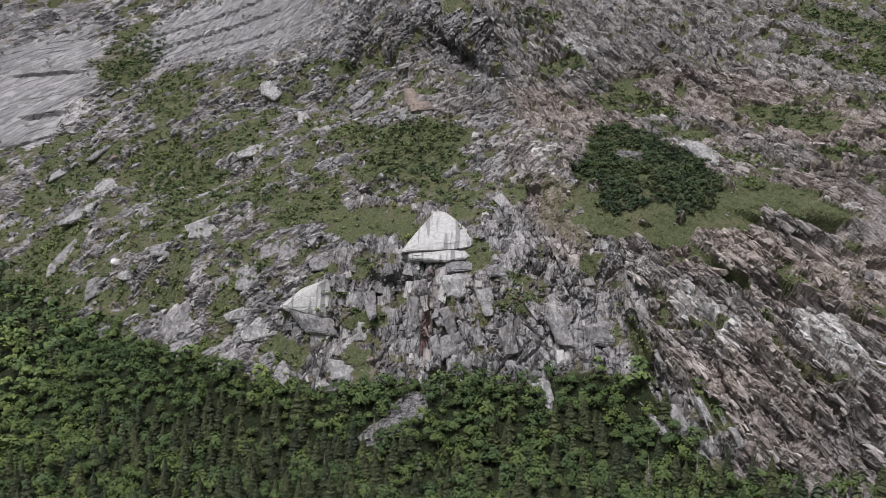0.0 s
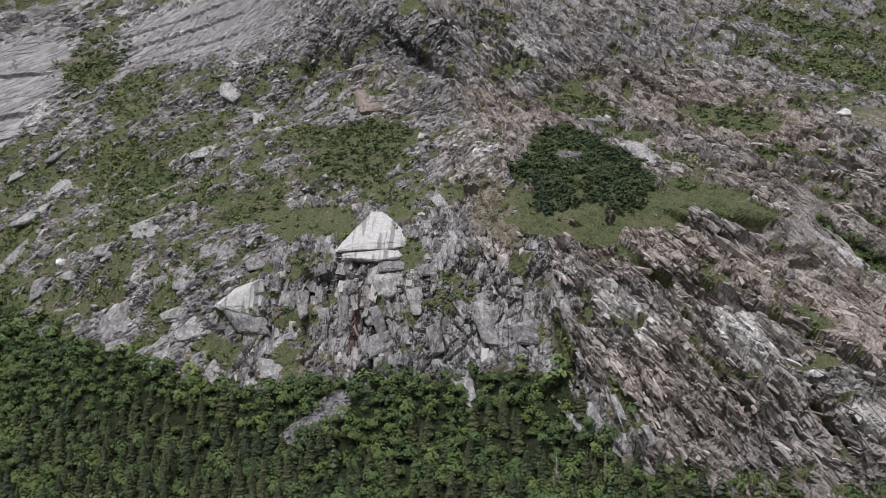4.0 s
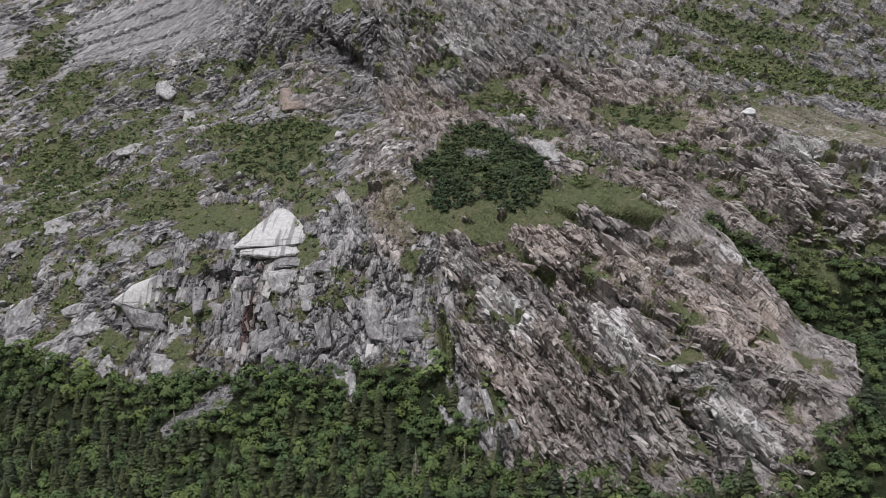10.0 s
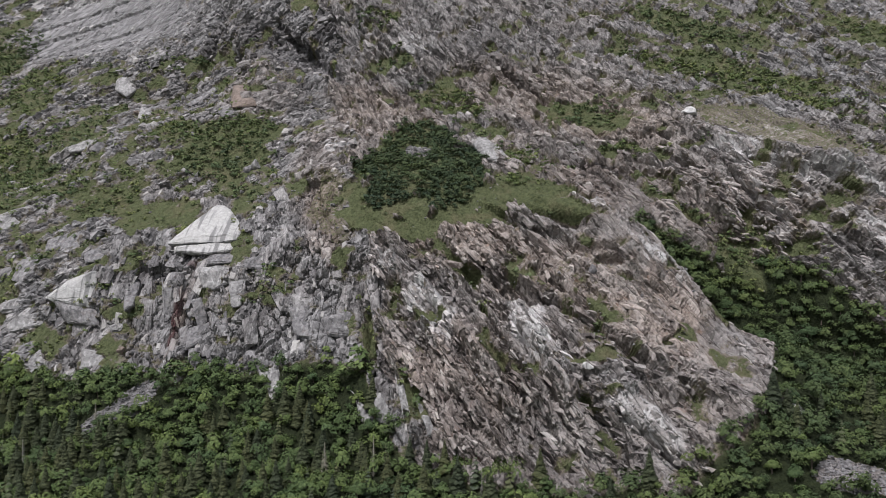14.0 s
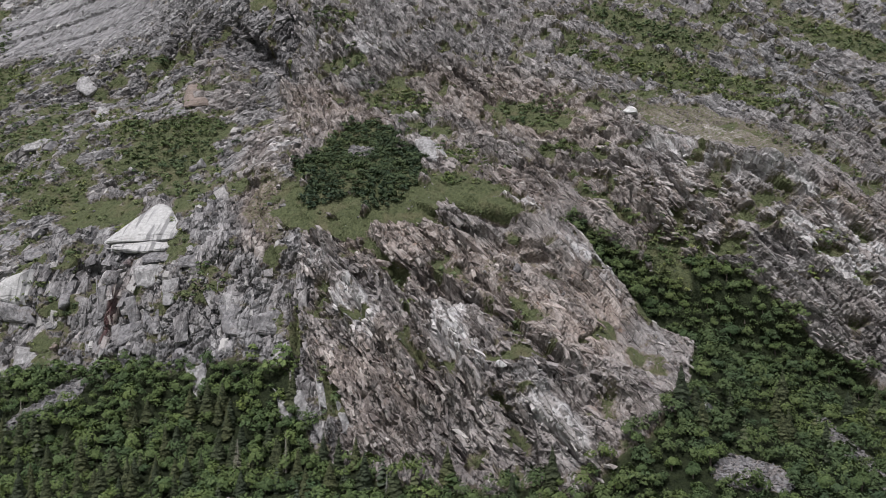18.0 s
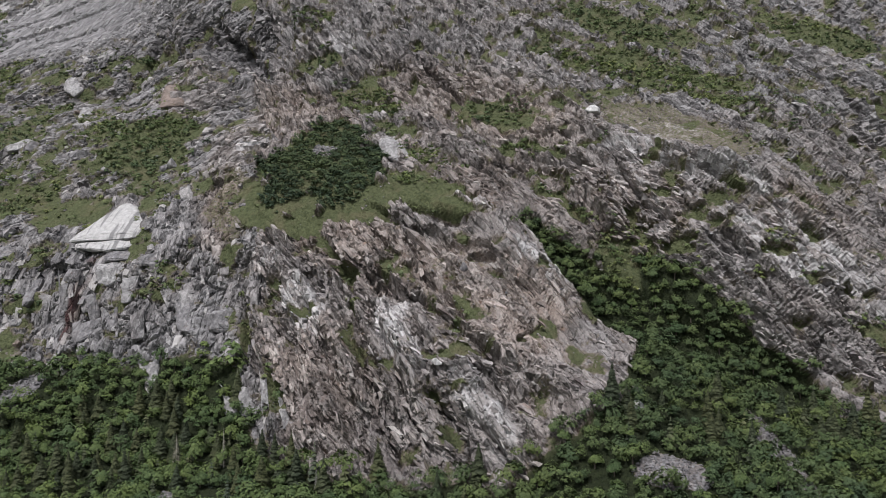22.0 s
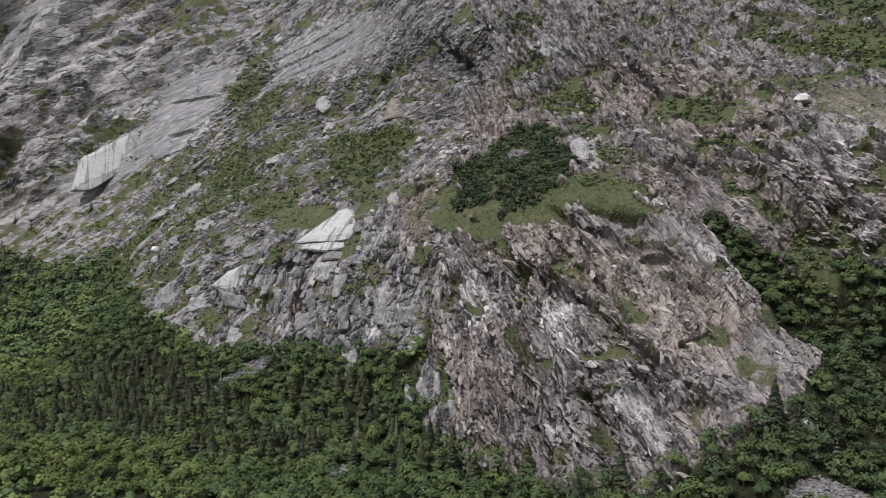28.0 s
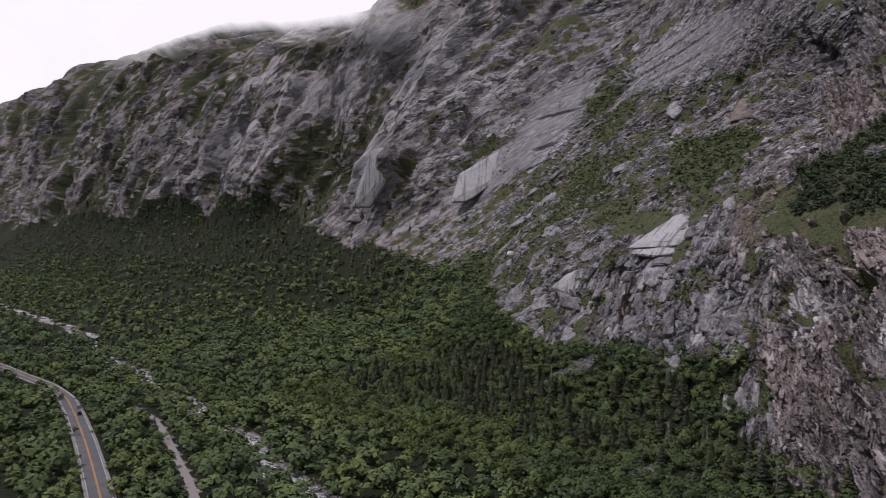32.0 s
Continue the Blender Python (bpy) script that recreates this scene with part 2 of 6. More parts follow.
def rock_normal(m, strata, p1, p2, p3):
    geo = m.t.nodes.new("ShaderNodeNewGeometry").outputs["Normal"]
    n = tilted(m, tilted(m, tilted(m, geo, p1, 0.5), p2, 0.48), p3, 0.36)
    h1 = m.noise(1.1, 6, 0.7, m.scaled(strata, (0.65, 1.25, 1.0)))
    crack = m.span(m.cells(0.24, m.scaled(strata, (0.2, 1.5, 1.0)), "DISTANCE_TO_EDGE"), 0.0, 0.06)
    h = m.math("ADD", m.math("MULTIPLY", h1, 0.58), m.math("MULTIPLY", crack, 0.42))
    n = m.bump(h, 0.95, 0.85, n)
    flat = m.bump(m.math("ADD", m.math("MULTIPLY", h1, 0.35), m.math("MULTIPLY", crack, 0.65)), 1.0, 0.9, tilted(m, tilted(m, geo, p1, 0.2), p2, 0.12))
    both = m.t.nodes.new("ShaderNodeMix")
    both.data_type = "VECTOR"
    m.put(both.inputs[0], m.attr("smooth"))
    m.put(both.inputs[4], n)
    m.put(both.inputs[5], flat)
    return both.outputs[1]


def hillside_material():
    m = Nodes("hillside_rock_and_turf")
    strata, veg, warm, pale, shade_stain = m.attr("strata", "Vector"), m.attr("turf"), m.attr("warm"), m.attr("pale"), m.attr("shade_stain")
    p1, p2, p3 = plates(m, strata, 0.16, (0.5, 1.1, 0.8)), plates(m, strata, 0.42, (0.55, 1.15, 1.0)), plates(m, strata, 1.5, (0.7, 1.1, 1.0), 0.2, "EUCLIDEAN")
    rock, fine = rock_color(m, strata, warm, pale, shade_stain, p1, p2, p3)
    g1, g2, g3 = m.noise(0.11, 4), m.noise(0.8, 6, 0.7), m.noise(3.5, 4, 0.7)
    green = m.mix(m.span(m.math("ADD", m.math("MULTIPLY", g2, 0.6), m.math("MULTIPLY", g3, 0.4)), 0.36, 0.66), (0.042, 0.053, 0.025), (0.14, 0.156, 0.078))
    dry = m.mix(m.span(g3, 0.35, 0.65), (0.115, 0.1, 0.062), (0.2, 0.172, 0.108))
    turf = m.mix(m.math("ADD", m.span(g1, 0.5, 0.72, 0.0, 0.6), m.span(g2, 0.6, 0.8, 0.0, 0.35)), green, dry)
    # turf goes to near-black green in the wood, partly so on the far slope
    turf = m.mix(m.attr("dark_turf"), turf, m.mix(m.span(g2, 0.3, 0.7), (0.010, 0.014, 0.007), (0.034, 0.044, 0.019)))
    edge = m.math("ADD", veg, m.span(g2, 0.25, 0.75, -0.24, 0.24))
    cover = m.span(edge, 0.42, 0.58)
    soil = m.math("MULTIPLY", m.span(edge, 0.3, 0.45), m.span(edge, 0.62, 0.5))
    rock = m.mix(m.math("MULTIPLY", m.attr("seep"), m.span(g2, 0.3, 0.6, 0.5, 0.95)), rock, (0.085, 0.034, 0.036))
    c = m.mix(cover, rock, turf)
    c = m.mix(m.math("MULTIPLY", soil, 0.5), c, (0.17, 0.135, 0.1))
    n1 = rock_normal(m, strata, p1, p2, p3)
    geo = m.t.nodes.new("ShaderNodeNewGeometry").outputs["Normal"]
    n2 = m.bump(m.math("ADD", m.math("MULTIPLY", g3, 0.5), m.math("MULTIPLY", g2, 0.5)), 0.9, 0.8, tilted(m, geo, m.cells(1.6, kind="Color"), 0.5))
    n3 = m.t.nodes.new("ShaderNodeMix")
    n3.data_type = "VECTOR"
    m.put(n3.inputs[0], cover)
    m.put(n3.inputs[4], n1)
    m.put(n3.inputs[5], n2)
    return m.done(c, m.span(cover, 0, 1, 0.8, 0.97), n3.outputs[1], specular=0.2)


def loose_rock_material(name, dark, light, warm=0.2):
    m = Nodes(name)
    r = m.random()
    n = m.noise(0.9, 6, 0.65)
    p1, p2 = plates(m, m.coord, 0.3, (1, 1, 0.7)), plates(m, m.coord, 0.9, (1, 1, 0.8))
    tone = m.math("ADD", m.math("MULTIPLY", m.span(n, 0.3, 0.7), 0.5), m.math("ADD", m.math("MULTIPLY", grey_of(m, p1), 0.25), m.math("MULTIPLY", grey_of(m, p2), 0.25)))
    c = m.mix(m.span(tone, 0.2, 0.8), dark, light)
    c = m.mix(m.math("MULTIPLY", m.span(m.noise(0.5, 4), 0.55, 0.7), warm), c, (0.30, 0.2, 0.13))
    c = m.mix(m.span(r, 0, 1, 0.0, 0.35), c, dark)
    shade_stain = m.span(m.noise(0.5, 5, 0.7, m.scaled(m.coord, (1.0, 1.0, 0.14))), 0.54, 0.66)
    c = m.mix(m.math("MULTIPLY", shade_stain, 0.65), c, (0.085, 0.08, 0.082))
    geo = m.t.nodes.new("ShaderNodeNewGeometry").outputs["Normal"]
    h = m.math("ADD", m.math("MULTIPLY", n, 0.6), m.math("MULTIPLY", m.noise(4.0, 5, 0.7), 0.3))
    return m.done(c, 0.85, m.bump(h, 0.7, 0.25, tilted(m, tilted(m, geo, p1, 0.22), p2, 0.18)), specular=0.25)


def slab_material():
    """Smooth water-washed pale granite with dark streaks down its fall."""
    m = Nodes("smooth_pale_granite")
    n = m.noise(0.7, 6, 0.65)
    c = m.mix(m.span(n, 0.3, 0.7), (0.33, 0.324, 0.32), (0.56, 0.552, 0.548))
    streak = m.span(m.noise(0.32, 3, 0.6, m.scaled(m.coord, (1.0, 0.1, 0.1))), 0.52, 0.6)
    c = m.mix(m.math("MULTIPLY", streak, 0.75), c, (0.15, 0.148, 0.15))
    joint = m.span(m.cells(0.16, m.scaled(m.coord, (0.7, 1.0, 1.6)), "DISTANCE_TO_EDGE"), 0.0, 0.03)
    h = m.math("ADD", m.math("MULTIPLY", m.noise(2.5, 5, 0.7), 0.4), m.math("MULTIPLY", joint, 0.6))
    return m.done(c, 0.75, m.bump(h, 0.6, 0.25), specular=0.3)


def leaf_material(name, dark, light, per="object", size=5.2, lean=0.2, gaps=0.66):
    """Foliage: sprays of leaves that lean and differ, bunch by bunch and tree by tree."""
    m = Nodes(name)
    r = m.random() if per == "object" else m.attr("tree")
    isl = m.island()
    spray = m.cells(size, kind="Color")
    tone = m.math("ADD", m.math("MULTIPLY", isl, 0.28), m.math("MULTIPLY", grey_of(m, spray), 0.62))
    c = m.mix(tone, dark, light)
    c = m.mix(1.0, c, m.mix(r, (0.66, 0.76, 0.8), (1.24, 1.22, 1.0)), "MULTIPLY")
    c = m.mix(1.0, c, m.mix(m.span(m.noise(0.02, 3), 0.38, 0.62), (0.85, 0.88, 0.95), (1.18, 1.12, 0.96)), "MULTIPLY")
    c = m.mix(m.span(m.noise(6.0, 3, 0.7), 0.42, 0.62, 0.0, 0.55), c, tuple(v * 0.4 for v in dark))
    geo = m.t.nodes.new("ShaderNodeNewGeometry").outputs["Normal"]
    if gaps:
        leaf = m.cells(size * 1.5, m.scaled(m.coord, (1.0, 1.0, 1.2)))
        m.put(m.bsdf.inputs["Alpha"], m.span(leaf, gaps + 0.02, gaps - 0.02))
    return m.done(c, 0.7, tilted(m, geo, spray, lean), specular=0.2)


def bark_material(name, dark, light):
    m = Nodes(name)
    n = m.noise(3.0, 5, 0.7, m.scaled(m.coord, (3.0, 3.0, 0.5)))
    return m.done(m.mix(m.span(n, 0.3, 0.7), dark, light), 0.9, m.bump(n, 0.8, 0.08))


HILLSIDE = hillside_material()
SLAB_ROCK = slab_material()
PALE_ROCK = loose_rock_material("pale_granite", (0.16, 0.156, 0.158), (0.44, 0.432, 0.43), 0.12)
WHITE_ROCK = loose_rock_material("white_quartz_rock", (0.5, 0.495, 0.49), (0.78, 0.77, 0.765), 0.05)
GREY_ROCK = loose_rock_material("grey_granite", (0.10, 0.097, 0.102), (0.35, 0.34, 0.345), 0.2)
BROWN_ROCK = loose_rock_material("brown_gneiss", (0.13, 0.105, 0.092), (0.34, 0.275, 0.24), 0.4)
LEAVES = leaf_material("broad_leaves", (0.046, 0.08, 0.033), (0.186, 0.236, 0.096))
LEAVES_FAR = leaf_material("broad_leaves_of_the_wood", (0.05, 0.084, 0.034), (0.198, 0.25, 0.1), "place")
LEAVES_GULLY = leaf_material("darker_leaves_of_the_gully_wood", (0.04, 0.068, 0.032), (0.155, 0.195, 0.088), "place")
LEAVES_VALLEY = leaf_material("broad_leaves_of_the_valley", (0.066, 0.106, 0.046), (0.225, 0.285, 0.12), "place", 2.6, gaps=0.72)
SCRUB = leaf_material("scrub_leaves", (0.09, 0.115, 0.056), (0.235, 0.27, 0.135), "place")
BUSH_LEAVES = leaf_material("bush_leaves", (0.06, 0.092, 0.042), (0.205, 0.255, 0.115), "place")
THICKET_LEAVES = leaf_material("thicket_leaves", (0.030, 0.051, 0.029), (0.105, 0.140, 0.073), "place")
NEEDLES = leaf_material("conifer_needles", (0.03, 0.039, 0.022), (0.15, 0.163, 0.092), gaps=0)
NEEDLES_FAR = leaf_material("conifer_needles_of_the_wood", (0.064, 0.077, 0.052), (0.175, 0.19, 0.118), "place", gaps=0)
DEAD_NEEDLES = leaf_material("dead_twigs", (0.13, 0.122, 0.115), (0.36, 0.34, 0.32), gaps=0.44)
BARK = bark_material("grey_brown_bark", (0.07, 0.055, 0.045), (0.2, 0.165, 0.14))
DEAD_BARK = bark_material("bleached_dead_wood", (0.25, 0.23, 0.21), (0.5, 0.47, 0.43))


# ---- the hillside: one sheet, lofted over its contours ----
STATIONS = [-3200, -2400, -1600, -1100, -800, -600, -450, -350, -260, -190, -130, -80, -40, -10, 20, 50, 80, 105, 130, 155, 180, 200, 218, 236, 255, 280, 320, 380, 480, 760, 1600]
CONTOURS = []


def contour(level, ys):
    """One contour of the hillside: its level and how far north it runs at each station."""
    CONTOURS.append((level, ys))


contour(260, [-1250] * len(STATIONS))
contour(40, [-640] * len(STATIONS))
contour(-58, [-300] * len(STATIONS))
contour(-76, [-90] * len(STATIONS))
contour(-81, [0, 3, 6, 8, 9, 10, 12, 14, 16, 17, 18, 19, 19, 20, 20, 20, 20, 20, 20, 20, 20, 20, 20, 20, 20, 20, 20, 20, 20, 20, 20])
contour(-86, [120, 120, 120, 120, 120, 120, 117, 115, 113, 112, 111, 110, 112, 112, 113, 114, 114, 115, 115, 116, 116, 116, 117, 117, 117, 118, 118, 118, 118, 118, 118])
contour(-88, [160, 160, 160, 160, 160, 160, 154, 150, 146, 144, 141, 140, 140, 140, 140, 140, 140, 140, 141, 141, 141, 141, 141, 141, 142, 142, 142, 142, 142, 143, 145])
contour(-85, [190, 205, 220, 229, 235, 235, 235, 224, 215, 204, 195, 189, 185, 183, 182, 180, 178, 177, 176, 175, 170, 166, 158, 155, 156, 162, 174, 196, 211, 240, 300])
contour(-79, [195, 245, 275, 295, 317, 331, 335, 333, 300, 268, 250, 241, 230, 225, 225, 223, 217, 211, 208, 205, 190, 180, 170, 166, 166, 176, 196, 222, 245, 286, 436])
contour(-72, [250, 300, 330, 350, 372, 386, 390, 384, 347, 313, 290, 276, 262, 254, 252, 248, 240, 232, 228, 224, 210, 200, 190, 186, 186, 198, 222, 246, 271, 316, 466])
contour(-62, [262, 312, 345, 368, 390, 402, 404, 398, 363, 325, 299, 287, 273, 264, 263, 259, 249, 240, 235, 231, 221, 216, 222, 228, 230, 238, 249, 263, 281, 329, 479])
contour(-50, [275, 326, 360, 386, 408, 420, 420, 414, 379, 343, 316, 301, 291, 286, 279, 271, 259, 247, 239, 235, 236, 243, 249, 251, 255, 258, 262, 272, 294, 344, 494])
contour(-38, [288, 340, 378, 404, 428, 440, 438, 430, 397, 364, 337, 314, 302, 296, 288, 282, 269, 257, 250, 245, 251, 262, 267, 266, 264, 262, 267, 282, 307, 360, 510])
contour(-26, [300, 352, 394, 422, 446, 458, 455, 446, 414, 379, 347, 320, 306, 300, 293, 290, 279, 270, 265, 260, 267, 276, 278, 275, 271, 269, 276, 293, 322, 375, 525])
contour(-14, [312, 364, 408, 438, 462, 474, 470, 462, 430, 393, 351, 329, 314, 308, 302, 298, 289, 283, 278, 275, 278, 287, 291, 286, 278, 275, 288, 308, 337, 390, 540])
contour(-2, [324, 376, 422, 453, 476, 488, 484, 476, 445, 406, 361, 344, 331, 322, 312, 302, 297, 291, 287, 286, 292, 300, 302, 295, 286, 284, 304, 324, 352, 404, 554])
contour(10, [336, 388, 435, 467, 489, 501, 496, 489, 459, 418, 377, 362, 350, 340, 324, 316, 307, 301, 297, 298, 306, 311, 308, 301, 294, 294, 314, 339, 367, 418, 568])
contour(22, [348, 400, 447, 480, 501, 513, 508, 501, 473, 435, 400, 374, 365, 357, 343, 330, 322, 317, 315, 318, 324, 323, 316, 307, 301, 305, 330, 354, 381, 431, 581])
contour(36, [358, 412, 458, 491, 511, 523, 520, 515, 488, 459, 434, 394, 378, 375, 369, 348, 345, 345, 343, 342, 339, 334, 328, 320, 315, 323, 349, 369, 394, 445, 595])
contour(52, [368, 422, 468, 500, 519, 531, 530, 527, 504, 475, 445, 414, 398, 391, 384, 376, 376, 374, 371, 365, 358, 352, 349, 347, 345, 347, 362, 382, 407, 460, 610])
contour(70, [378, 432, 478, 509, 527, 538, 539, 540, 520, 490, 466, 448, 427, 413, 409, 409, 405, 401, 396, 389, 381, 376, 373, 373, 373, 376, 383, 395, 420, 476, 626])
contour(90, [388, 442, 488, 518, 534, 545, 548, 553, 538, 511, 498, 497, 464, 435, 437, 432, 425, 422, 418, 414, 407, 402, 401, 402, 405, 408, 409, 412, 436, 494, 644])
contour(115, [398, 452, 498, 527, 541, 552, 558, 570, 566, 543, 516, 508, 496, 483, 474, 455, 443, 440, 440, 439, 438, 436, 435, 434, 434, 435, 437, 442, 461, 516, 666])
contour(150, [410, 464, 510, 538, 552, 562, 572, 594, 600, 579, 555, 538, 508, 490, 483, 479, 476, 474, 474, 474, 474, 474, 473, 472, 471, 471, 473, 481, 499, 548, 698])
contour(200, [424, 478, 525, 552, 566, 578, 592, 622, 638, 615, 584, 565, 549, 538, 531, 526, 524, 524, 524, 525, 525, 526, 526, 527, 527, 528, 531, 539, 556, 598, 748])
contour(280, [444, 500, 548, 576, 592, 606, 628, 672, 704, 682, 652, 635, 625, 618, 614, 610, 608, 607, 607, 608, 610, 611, 613, 614, 617, 620, 625, 633, 647, 680, 830])
contour(380, [480, 520, 585, 690, 800, 690, 690, 716, 740, 740, 740, 740, 737, 735, 733, 731, 729, 727, 725, 723, 721, 720, 723, 725, 728, 731, 737, 746, 760, 800, 950])
contour(500, [600, 640, 760, 1100, 1250, 900, 860, 860, 860, 858, 857, 856, 855, 855, 854, 853, 853, 852, 852, 851, 850, 850, 853, 855, 858, 861, 867, 876, 890, 930, 1080])
contour(640, [2200, 2200, 2250, 2281, 2300, 1500, 1000, 1026, 1050, 1050, 1050, 1050, 1050, 1050, 1050, 1050, 1050, 1050, 1050, 1050, 1050, 1050, 1053, 1056, 1060, 1064, 1071, 1082, 1100, 1150, 1300])
contour(700, [2600] * len(STATIONS))

THICKET = [
    (89, 31, 24.3, 17.9, 0, 1),
    (76, 18, 10.9, 8.5, 0, 1),
    (100, 18, 11.9, 8.3, 0, 1),
    (89, 52, 14.3, 6.3, 0, 1),
    (68, 31, 7.8, 10.3, 0, 0.8),
    (109, 31, 10.2, 11.5, 0, 0.8),
    (88, 47, 19, 8, 0, 1),
]
MEADOW = [
    (77, 3, 22.9, 4.1, -12, 1),
    (57, 15, 9.8, 9.8, -40, 0.8),
    (114, 14, 16.3, 8.1, 0, 1),
    (136, 14, 21.0, 7.0, -25, 1),
    (102, 6, 18.1, 4.1, 0, 1),
    (34, 23, 6.5, 10.4, 0, 0.5),
    (-35, 9, 19.6, 7.0, 15, 0.7),
    (146, 20, 19.4, 4.9, -30, 0.7),
    (108, -15, 1.5, 12.9, 40, 0.75),
    (113, -28, 1.4, 8.2, 20, 0.6),
    (115, -39, 3.1, 5.9, 30, 0.55),
    (119, -43, 4.8, 2.7, 0, 0.5),
    (76, 11, 16.5, 5.2, 0, 1),
    (152, -40, 13.6, 2.7, 0, 0.9),
    (180, -37, 8.2, 2.5, 15, 0.5),
    (59, -9, 9.1, 5.7, 0, 0.5),
]
MEADOW += [
    (89, -8, 6.6, 3.1, 0, 0.5),
]
SHRUBS = [
    (-13, 44, 31.7, 18.1, 0, 1),
    (-1, 54, 18.4, 10.7, 0, 1),
    (-47, 56, 19.7, 9.8, 0, 0.7),
    (59, 135, 16.5, 11.0, -20, 1),
    (71, 102, 15.2, 5.4, 30, 1),
    (103, 73, 23.3, 8.7, -20, 1),
    (113, 53, 17.2, 4.6, -10, 0.8),
    (137, 34, 18.2, 4.7, -20, 0.8),
    (131, 22, 18.1, 5.3, -5, 1),
    (171, 60, 21.8, 8.1, -5, 1),
    (182, 40, 18.9, 3.8, 0, 1),
    (207, 43, 15.1, 2.7, 0, 0.8),
    (28, -19, 8.1, 8.1, 0, 1),
    (-60, 29, 18.5, 9.2, 0, 0.6),
    (242, 126, 40.4, 12.9, -25, 1),
    (256, 81, 52.1, 9.1, -22, 0.8),
]
SHRUBS += [
    (285, 63, 34.8, 7.0, -22, 0.7),
    (206, 98, 23.2, 6.6, -25, 0.8),
    (224, 72, 12.2, 6.1, 0, 0.6),
    (-138, 29, 29.0, 18.1, 0, 0.5),
    (-171, 50, 24.1, 24.1, 0, 0.5),
    (-86, 17, 24.9, 9.3, 0, 0.5),
    (70, -34, 3.8, 12.7, 15, 0.8),
    (87, -54, 2.7, 11.8, 25, 0.6),
    (-82, 119, 25.0, 8.3, 0, 0.7),
    (-239, 143, 31.0, 20.7, 0, 0.7),
    (-91, -15, 17.2, 8.6, 0, 0.6),
    (-44, -28, 12.7, 7.6, 0, 0.6),
    (-65, -46, 10.3, 7.8, 0, 0.8),
    (-26, -32, 4.9, 7.4, 0, 0.4),
    (197, 10, 14.9, 5.0, -30, 0.7),
]
SHRUBS2 = [
    (-164, 45, 39.9, 21.8, 0, 0.5),
    (-239, 41, 36.3, 20.2, 20, 0.6),
    (-221, -14, 24.2, 20.8, 0, 0.8),
    (-243, 146, 29.3, 39.1, 0, 0.8),
    (-190, 103, 29.7, 25.5, 0, 0.7),
    (-125, 70, 25.3, 18.1, 0, 0.5),
    (-212, 7, 17.8, 10.7, 0, 0.6),
    (-127, 9, 20.6, 10.3, 0, 0.7),
    (-60, 14, 16.4, 8.2, 0, 0.7),
    (-91, 27, 14.9, 8.9, 0, 0.5),
    (-206, -30, 38.9, 13.0, 0, 1),
    (-158, -26, 11.8, 8.8, 0, 0.5),
    (-13, 60, 18.2, 12.1, 0, 0.8),
    (261, 92, 39.5, 8.2, -25, 0.8),
    (305, 76, 41.9, 8.1, -25, 0.6),
    (366, 120, 34.7, 13.5, -25, 0.9),
]
SHRUBS2 += [
    (290, 37, 33.0, 4.9, -25, 0.5),
    (221, -5, 14.1, 9.4, -40, 0.7),
    (261, -16, 6.8, 3.2, 0, 0.7),
    (272, -5, 7.0, 5.9, 0, 0.8),
    (281, -17, 6.9, 3.2, 0, 0.7),
    (301, -33, 11.7, 4.7, -20, 0.8),
    (242, -7, 9.3, 5.8, 0, 0.6),
    (208, -18, 15.7, 13.4, -30, 0.9),
]
NICHES = [
    (-28, -17, 3.5, 6.0, 10, 11),
    (-19, -15, 7.5, 3.0, -5, 10),
    (10, -21, 3.8, 2.1, 20, 3),
    (59, -36, 3.4, 3.0, 0, 2.5),
    (152, -47, 11.4, 2.3, -4, 2.2),
    (122, -21, 14.6, 2.9, -25, 3),
    (144, -21, 14.6, 2.5, -40, 3.5),
    (142, 7, 20.4, 2.3, -18, 3.5),
    (162, -8, 13.3, 2.0, -20, 3),
    (93, -16, 3.0, 1.7, 0, 3),
    (171, -51, 9.6, 2.3, -45, 2.4),
    (145, 78, 12.5, 2.5, -45, 4),
    (9, 112, 33.4, 3.7, -45, 3),
    (-57, 141, 6.7, 25.1, -10, 4),
    (179, 31, 31.5, 3.1, 0, 2.5),
    (168, -46, 13.6, 1.9, -45, 2.2),
]
PALE = [
    (84, 114, 13.8, 3.4, -25, 1),
    (120, 42, 7.1, 6.0, -40, 1.2),
    (93, -29, 8.3, 11.4, 30, 0.9),
    (131, -35, 5.9, 13.8, 35, 0.9),
    (160, -56, 5.7, 17.0, 35, 1),
    (50, 41, 5.5, 6.8, 0, 0.6),
    (73, -9, 11.2, 5.6, -20, 0.5),
    (203, 98, 16.5, 4.6, -20, 0.6),
    (238, 48, 17.0, 5.7, -20, 0.5),
    (244, 29, 36.8, 3.2, -20, 0.9),
    (184, -11, 18.1, 5.7, -25, 0.4),
    (-198, 178, 72.7, 31.1, 0, 0.5),
    (296, -22, 18.9, 3.8, -35, 0.8),
    (250, 48, 10.9, 5.5, -20, 0.8),
    (-279, 90, 27.5, 27.5, 0, 0.7),
    (-306, 116, 34.2, 34.2, 0, 0.6),
]
